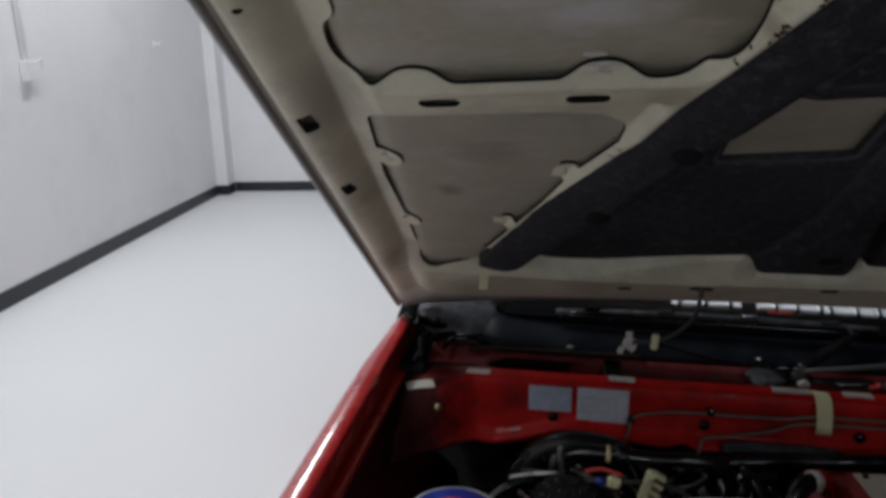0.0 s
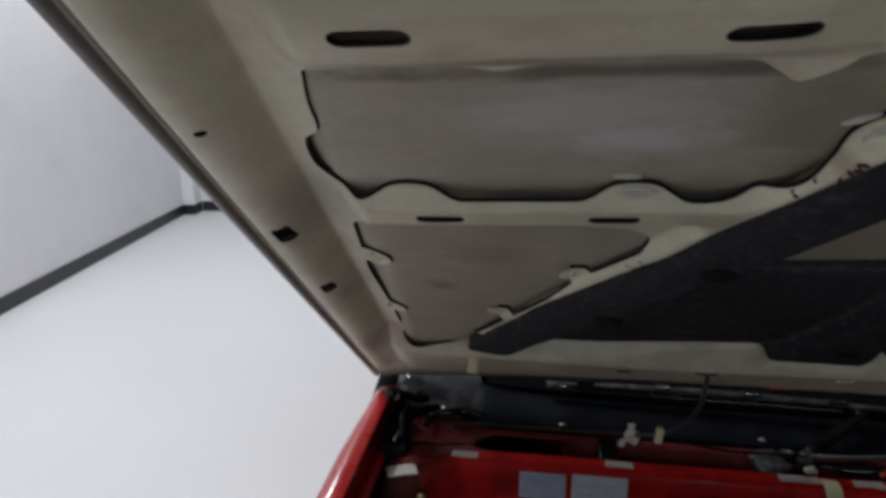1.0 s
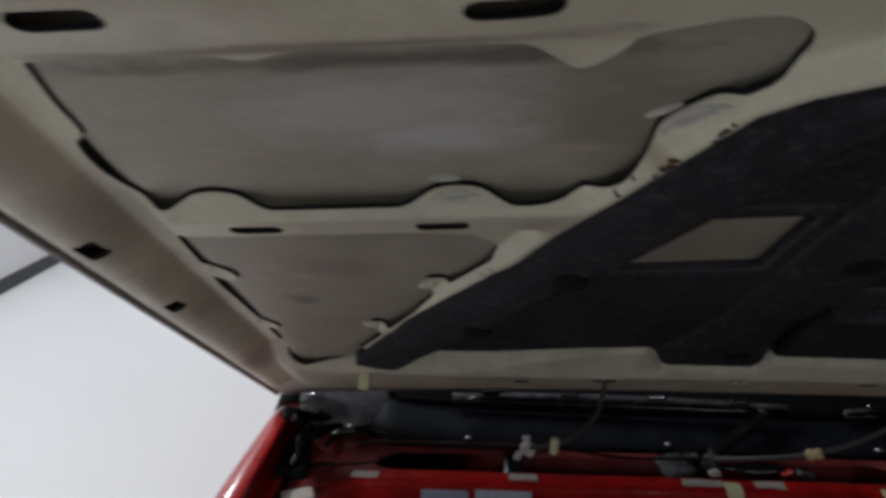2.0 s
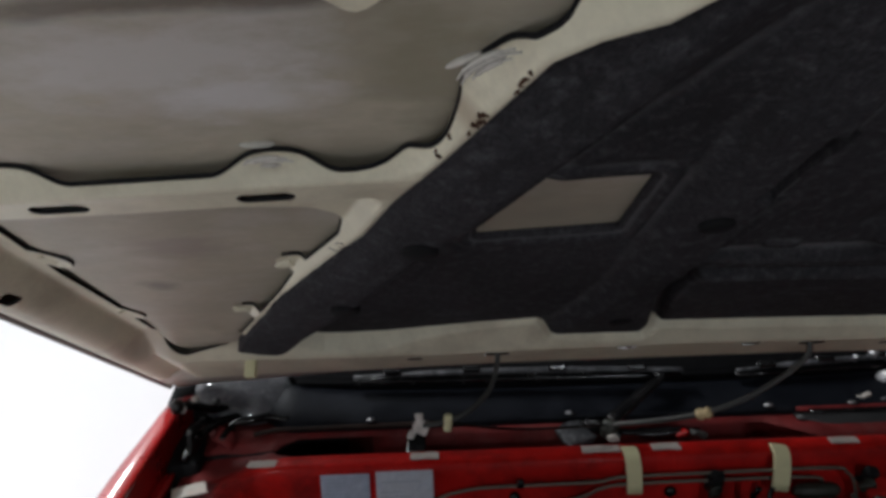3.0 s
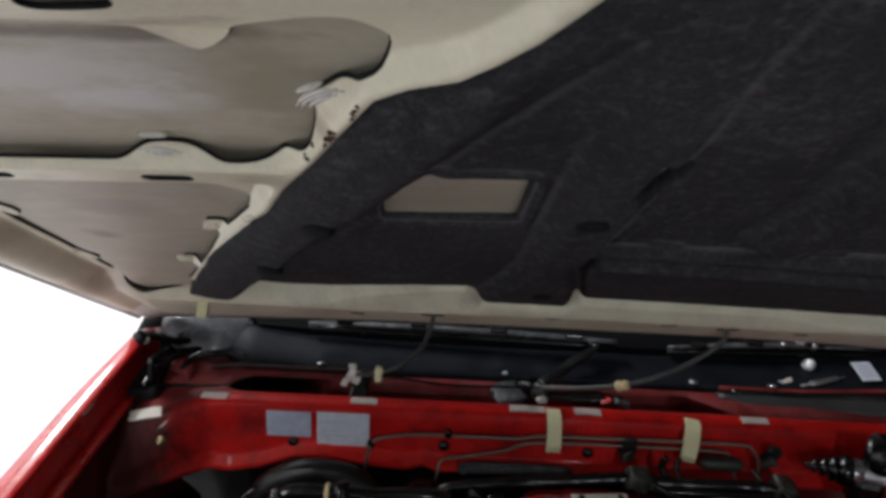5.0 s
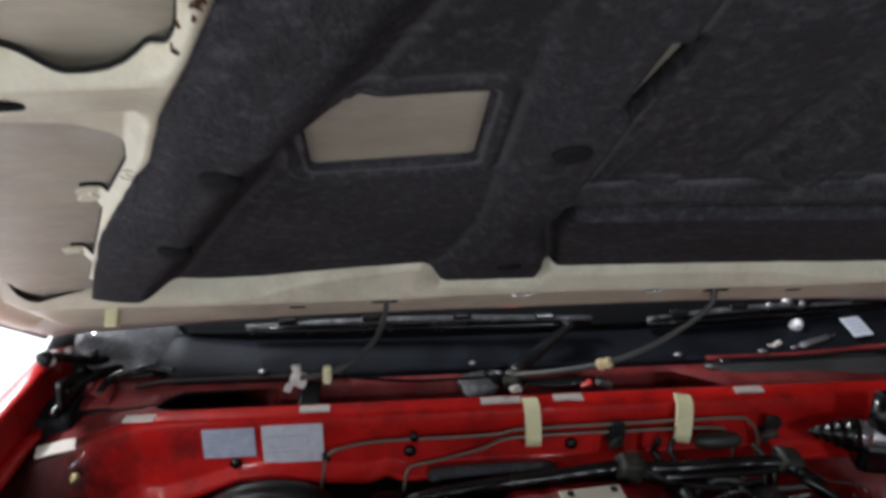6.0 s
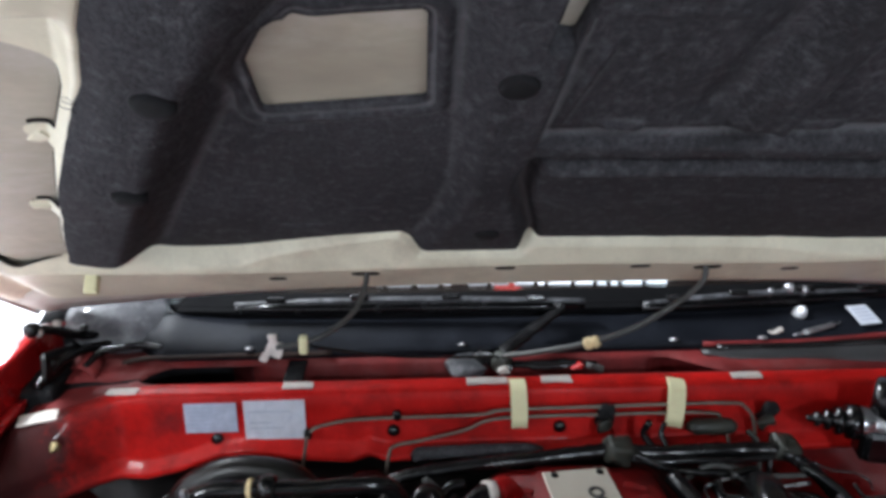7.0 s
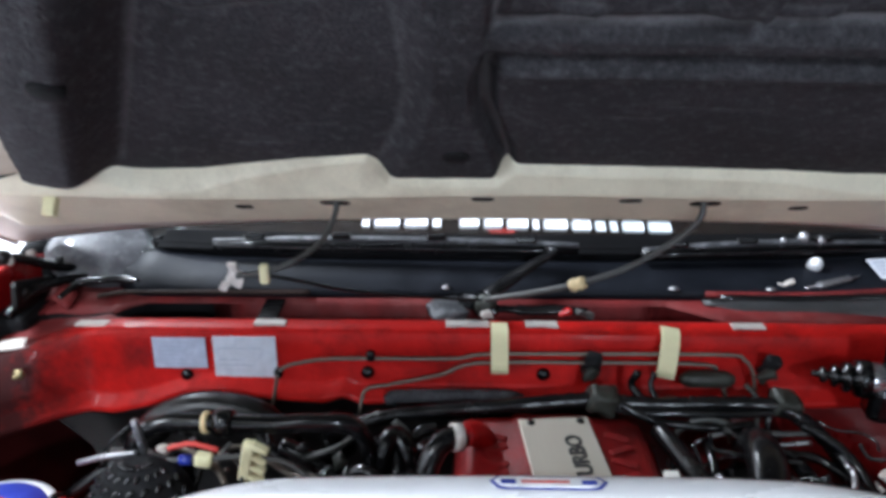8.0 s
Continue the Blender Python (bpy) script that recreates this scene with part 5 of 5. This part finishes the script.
dg = bpy.context.evaluated_depsgraph_get()
text_mesh = bpy.data.meshes.new_from_object(letters.evaluated_get(dg))
bpy.data.objects.remove(letters)
text_mesh.materials.clear()
text_mesh.materials.append(INK)
part("plate_lettering", text_mesh, plate, "black lettering reading TURBO", pose(0.066, -0.142, 0.8285, 0, 0, 95))
part("red_pipe", tube([(-0.03, -0.13, 0.80), (-0.052, -0.15, 0.835), (-0.066, -0.17, 0.846)], 0.015, BAY_RED), engine, "short red coolant pipe")
part("coolant_hose", tube([(-0.068, -0.172, 0.848), (-0.095, -0.19, 0.845), (-0.11, -0.21, 0.81), (-0.11, -0.23, 0.74)], 0.014, RUBBER), engine, "black coolant hose")
part("hose_clip", lathe([(0.0165, -0.006), (0.0165, 0.006)], PALE_STRIP, sides=18, at=pose(-0.074, -0.176, 0.848, 0, -80, 20)), engine, "pale hose clip")
for pts, r, mat in (
    ([(-0.18, -0.16, 0.70), (-0.165, -0.15, 0.80), (-0.15, -0.13, 0.815), (-0.13, -0.15, 0.79), (-0.125, -0.17, 0.70)], 0.013, RUBBER),
    ([(-0.21, -0.20, 0.72), (-0.20, -0.18, 0.79), (-0.17, -0.19, 0.80), (-0.16, -0.24, 0.76)], 0.008, BLACK),
    ([(-0.155, -0.10, 0.815), (-0.135, -0.115, 0.80), (-0.13, -0.15, 0.76)], 0.005, HOSE_GREY),
    ([(0.18, -0.11, 0.815), (0.195, -0.16, 0.812), (0.215, -0.23, 0.80), (0.225, -0.30, 0.77)], 0.0125, RUBBER),
    ([(0.33, -0.12, 0.79), (0.38, -0.13, 0.785), (0.42, -0.2, 0.77), (0.43, -0.3, 0.73)], 0.006, BLACK),
    ([(-0.36, -0.28, 0.74), (-0.30, -0.26, 0.78), (-0.24, -0.24, 0.79), (-0.18, -0.26, 0.76)], 0.009, RUBBER),
    ([(-0.13, -0.26, 0.79), (-0.16, -0.22, 0.806), (-0.20, -0.22, 0.79), (-0.23, -0.25, 0.74)], 0.006, STEEL),
):
    part("hose", tube(pts, r, mat), engine)
part("intake_duct", tube([(0.30, -0.10, 0.74), (0.292, -0.125, 0.80), (0.285, -0.16, 0.824), (0.275, -0.21, 0.82), (0.262, -0.28, 0.77)], 0.0225, RUBBER, sides=20), engine, "fat black intake duct")
part("white_tag", solid("white_tag", box(0.018, 0.018, 0.008, 0.003, pose(0.170, -0.205, 0.818, 15)), WHITE), engine, "white connector")
part("throttle_body", lathe([(0.045, -0.05), (0.048, 0.0), (0.040, 0.012), (0.018, 0.016), (0.014, 0.024)], GREASY, at=pose(-0.14, -0.34, 0.775)), engine)
for x, y, z, s in ((-0.20, -0.27, 0.78, 0.05), (-0.27, -0.33, 0.76, 0.07), (0.23, -0.36, 0.75, 0.07), (-0.165, -0.205, 0.775, 0.03), (-0.135, -0.21, 0.785, 0.024)):
    part("bracket", solid("bracket", box(s, s * 0.8, s * 0.7, s * 0.15, pose(x, y, z, 10, 15, 25)), GREASY if s > 0.035 else STEEL), engine)

for pts, r, mat in (
    ([(-0.10, -0.10, 0.806), (-0.125, -0.105, 0.800), (-0.14, -0.13, 0.77), (-0.142, -0.15, 0.71)], 0.008, BLACK),
    ([(-0.185, -0.10, 0.79), (-0.175, -0.12, 0.765), (-0.17, -0.15, 0.72)], 0.007, STEEL),
    ([(-0.16, -0.11, 0.80), (-0.15, -0.125, 0.77), (-0.16, -0.16, 0.72)], 0.004, HOSE_GREY),
    ([(-0.115, -0.12, 0.80), (-0.118, -0.14, 0.80), (-0.10, -0.17, 0.79), (-0.09, -0.21, 0.74)], 0.006, BLACK),
    ([(-0.30, -0.12, 0.79), (-0.26, -0.13, 0.775), (-0.22, -0.14, 0.74)], 0.012, RUBBER),
    ([(-0.27, -0.24, 0.80), (-0.24, -0.25, 0.815), (-0.20, -0.26, 0.80), (-0.18, -0.28, 0.76)], 0.005, BLACK),
    ([(-0.24, -0.20, 0.74), (-0.215, -0.20, 0.785), (-0.19, -0.205, 0.79), (-0.17, -0.215, 0.75)], 0.010, BLACK),
    ([(0.19, -0.12, 0.80), (0.205, -0.15, 0.79), (0.235, -0.20, 0.775), (0.25, -0.25, 0.74)], 0.009, BLACK),
    ([(0.24, -0.11, 0.80), (0.235, -0.15, 0.80), (0.232, -0.2, 0.78), (0.24, -0.26, 0.74)], 0.006, RUBBER),
    ([(0.35, -0.13, 0.78), (0.35, -0.18, 0.785), (0.37, -0.23, 0.765), (0.36, -0.3, 0.72)], 0.010, BLACK),
    ([(0.33, -0.14, 0.76), (0.40, -0.16, 0.77), (0.46, -0.17, 0.76), (0.50, -0.2, 0.72)], 0.005, BLACK),
    ([(-0.50, -0.19, 0.79), (-0.47, -0.24, 0.80), (-0.46, -0.28, 0.78)], 0.004, STEEL),
    ([(-0.56, -0.16, 0.74), (-0.52, -0.14, 0.765), (-0.48, -0.13, 0.77), (-0.43, -0.14, 0.74)], 0.010, RUBBER),
):
    part("hose", tube(pts, r, mat), engine)
for n in range(16):
    cx, cy, cz = (random.uniform(-0.48, -0.12) if n % 2 else random.uniform(0.2, 0.44)), random.uniform(-0.27, -0.12), random.uniform(0.715, 0.765)
    part("bracket", lumpy(random.uniform(0.03, 0.06), random.uniform(0.03, 0.06), random.uniform(0.03, 0.05), pose(cx, cy, cz, random.uniform(0, 40), random.uniform(0, 40), random.uniform(0, 90)), (BLACK, GREASY, RUBBER)[n % 3], n), engine, "greasy black fitting")

# distributor side
hosep = thing("breather_hose", "glossy black bent breather hose with zinc clamp", "hose")
part("pipe", tube([(-0.448, -0.205, 0.77), (-0.452, -0.20, 0.815), (-0.444, -0.19, 0.852), (-0.415, -0.182, 0.866), (-0.372, -0.178, 0.865), (-0.30, -0.175, 0.861), (-0.225, -0.172, 0.863), (-0.195, -0.165, 0.852), (-0.180, -0.155, 0.815), (-0.178, -0.15, 0.76)], 0.0108, BLACK, sides=16), hosep)
part("clamp", lathe([(0.0125, -0.003), (0.0132, -0.002), (0.0132, 0.002), (0.0125, 0.003)], OCHRE, sides=20, at=pose(-0.366, -0.178, 0.865, 0, 90, 0)), hosep, "yellow zinc hose clamp")
part("joint", lathe([(0.015, -0.010), (0.017, -0.004), (0.017, 0.004), (0.015, 0.010)], RUBBER, sides=20, at=pose(-0.345, -0.177, 0.864, 0, 90, 0)), hosep)
part("bracket", solid("bracket", box(0.008, 0.008, 0.046, 0.002, pose(-0.436, -0.200, 0.860, 0, -6, 0)), STEEL), hosep, "steel bracket")
part("arm", tube([(-0.44, -0.206, 0.842), (-0.475, -0.205, 0.836), (-0.515, -0.2, 0.822)], 0.0033, STEEL), hosep, "steel arm")
dist = thing("ignition_coil_cover", "black ribbed ignition cover with shiny fins", "cover", pose(-0.425, -0.235, 0.806) @ Matrix.Diagonal((0.86, 0.86, 0.92, 1)))
bm = bmesh.new()
bmesh.ops.create_uvsphere(bm, u_segments=32, v_segments=20, radius=1, matrix=pose(0.0, 0.0, -0.005) @ Matrix.Diagonal((0.066, 0.050, 0.056, 1)))
part("body", solid("body", bm, FELT_CLIP, True), dist, "rounded black cover")
for row in range(6):
    for k in range(9):
        a0, h = radians(-170 + 20 * k + 7 * (row % 2)), radians(-12 + 17 * row)
        pts = []
        for u in (-0.10, 0.0, 0.10):
            a, e = a0 + u * 0.9, h + 0.05 * math.cos(u * 14) + u * 0.5
            pts.append((0.0665 * math.cos(a) * math.cos(e), 0.0505 * math.sin(a) * math.cos(e), -0.005 + 0.0565 * math.sin(e)))
        part("fin", tube(pts, 0.0028, GLOSS_BLACK, sides=8, per=4), dist, "shiny black fin")
wires = thing("wire_loom", "loose grey and red wires with small connectors", "wiring")
part("grey_wire", tube([(-0.425, -0.215, 0.838), (-0.36, -0.215, 0.842), (-0.30, -0.21, 0.842), (-0.255, -0.215, 0.832), (-0.225, -0.225, 0.80), (-0.215, -0.23, 0.75)], 0.0034, HOSE_GREY), wires)
part("red_wire", tube([(-0.40, -0.21, 0.852), (-0.375, -0.205, 0.855), (-0.345, -0.205, 0.847)], 0.003, RED_PRINT), wires, "short red wire")
part("blue_sleeve", tube([(-0.385, -0.217, 0.842), (-0.372, -0.217, 0.842)], 0.006, BLUE, per=1), wires, "blue sleeve")
part("yellow_plug", solid("yellow_plug", box(0.020, 0.014, 0.016, 0.004, pose(-0.358, -0.216, 0.842, 0, 10, 0)), YELLOW), wires, "yellowed plug")
for n in range(54):
    left = n % 3 != 0
    q = Vector((random.uniform(-0.50, -0.12) if left else random.uniform(0.20, 0.43), random.uniform(-0.27, -0.11), random.uniform(0.785, 0.822)))
    turn, pts = random.uniform(0, 6.28), []
    for k in range(5):
        pts.append(tuple(q))
        turn += random.uniform(-0.9, 0.9)
        q = q + Vector((math.cos(turn) * 0.026, math.sin(turn) * 0.020, random.uniform(-0.016, 0.012)))
        q.x = min(max(q.x, -0.52), -0.10) if left else min(max(q.x, 0.195), 0.45)
        q.y = min(max(q.y, -0.29), -0.085)
        q.z = min(q.z, 0.832 - 0.12 * abs(q.y + 0.18))
    part("wire", tube(pts, random.uniform(0.0016, 0.0042), (BLACK, RUBBER, BLACK, GREASY, HOSE_GREY, RUBBER, STEEL, BLACK, PIPE)[n % 9], sides=8, per=5), wires)
for n in range(22):
    left = n % 2
    q = (random.uniform(-0.49, -0.12) if left else random.uniform(0.20, 0.43), random.uniform(-0.26, -0.11), random.uniform(0.785, 0.815))
    part("connector", lumpy(random.uniform(0.010, 0.020), random.uniform(0.008, 0.014), random.uniform(0.008, 0.014), pose(*q, random.uniform(0, 60), random.uniform(0, 60), random.uniform(0, 180)), (BLACK, STEEL, GREASY, OLIVE, PALE_STRIP, BLACK, GLOSS_BLACK)[n % 7], n + 0.5), wires, "small grimy connector")
comb = thing("plug_holder", "cream plastic comb-shaped spark lead holder", "lead holder", pose(-0.303, -0.212, 0.836, 4, 14, 0))
part("spine", solid("spine", box(0.014, 0.012, 0.056, 0.003, pose(-0.008, 0, 0)), YELLOW), comb)
for k in range(4):
    part("tooth", solid("tooth", box(0.022, 0.012, 0.007, 0.0025, pose(0.004, 0, -0.022 + 0.0148 * k, 0, 18, 0)), YELLOW), comb)
dome = thing("heater_hose", "fat black heater hose curving below the ledge", "hose")
part("pipe", tube([(-0.51, -0.10, 0.72), (-0.485, -0.085, 0.785), (-0.44, -0.075, 0.810), (-0.39, -0.072, 0.813), (-0.335, -0.075, 0.798), (-0.29, -0.085, 0.74)], 0.022, GREASY, sides=18), dome)
stub = thing("vacuum_valve", "black round vacuum valve below the ledge", "valve", pose(-0.235, -0.065, 0.785))
part("body", lathe([(0.022, -0.04), (0.026, -0.01), (0.026, 0.006), (0.020, 0.012), (0.006, 0.016)], RUBBER), stub)
cap = thing("air_canister", "round canister with blue, red and silver lid", "canister", pose(-0.592, -0.270, 0.752))
part("body", lathe([(0.075, -0.12), (0.076, 0.02), (0.070, 0.035)], BLACK, sides=36), cap)
part("rim", lathe([(0.074, 0.030), (0.077, 0.034), (0.077, 0.038), (0.068, 0.040)], ALLOY, sides=36), cap, "bright rim")
part("lid", lathe([(0.068, 0.036), (0.066, 0.044), (0.030, 0.051)], BLUE, sides=36), cap, "blue printed lid")
part("red_band", lathe([(0.031, 0.049), (0.031, 0.0525), (0.022, 0.054)], RED_PRINT, sides=36), cap, "red printed ring")
part("silver_centre", lathe([(0.022, 0.052), (0.020, 0.0555), (0.004, 0.056)], PAPER, sides=36), cap, "silver printed centre")

bar = thing("strut_bar", "polished aluminium strut brace with a blue oval badge", "strut bar")
part("tube", tube([(-0.52, -0.335, 0.7956), (-0.46, -0.335, 0.8236), (-0.36, -0.335, 0.857), (-0.27, -0.333, 0.882), (-0.2, -0.332, 0.889), (-0.05, -0.33, 0.892), (0.1, -0.33, 0.894), (0.2, -0.331, 0.894), (0.27, -0.333, 0.890), (0.36, -0.335, 0.872), (0.46, -0.335, 0.840), (0.53, -0.335, 0.800)], 0.0205, ALLOY, sides=28, per=10), bar)
for side in (-1, 1):
    part("foot", lathe([(0.095, 0), (0.095, 0.006), (0.04, 0.008), (0.03, 0.03)], ALLOY, sides=36, at=pose(side * 0.535, -0.335, 0.785)), bar, "round alloy foot")


def badge_patch(x0, x1, a0, a1, r, mat, oval=0.0):
    """A patch wrapped round the bar, its ends rounded by the share oval."""
    rows = []
    for x in np.linspace(x0, x1, 17):
        u = abs(2 * (x - x0) / (x1 - x0) - 1)
        k = math.sqrt(max(0.0, 1 - (max(0.0, u - 1 + oval) / oval) ** 2)) * 0.97 + 0.03 if oval else 1.0
        mid, half = (a0 + a1) / 2, (a1 - a0) / 2 * k
        rows.append([(x, -0.330 - r * math.sin(radians(a)), 0.8935 + r * math.cos(radians(a))) for a in np.linspace(mid - half, mid + half, 8)])
    return thick(sweep(rows, mat), 0.0006)


badge = part("badge", badge_patch(-0.041, 0.067, -20, 28, 0.0212, BLUE, 0.25), bar, "blue oval badge")
part("badge_field", badge_patch(-0.037, 0.063, -14, 22, 0.0217, ALLOY, 0.25), badge, "silver field")
for x in (-0.024, 0.050):
    part("badge_block", badge_patch(x - 0.007, x + 0.007, 0, 14, 0.0222, BLUE), badge)
part("badge_stripe", badge_patch(-0.012, 0.032, 3, 10, 0.0222, RED_PRINT), badge)
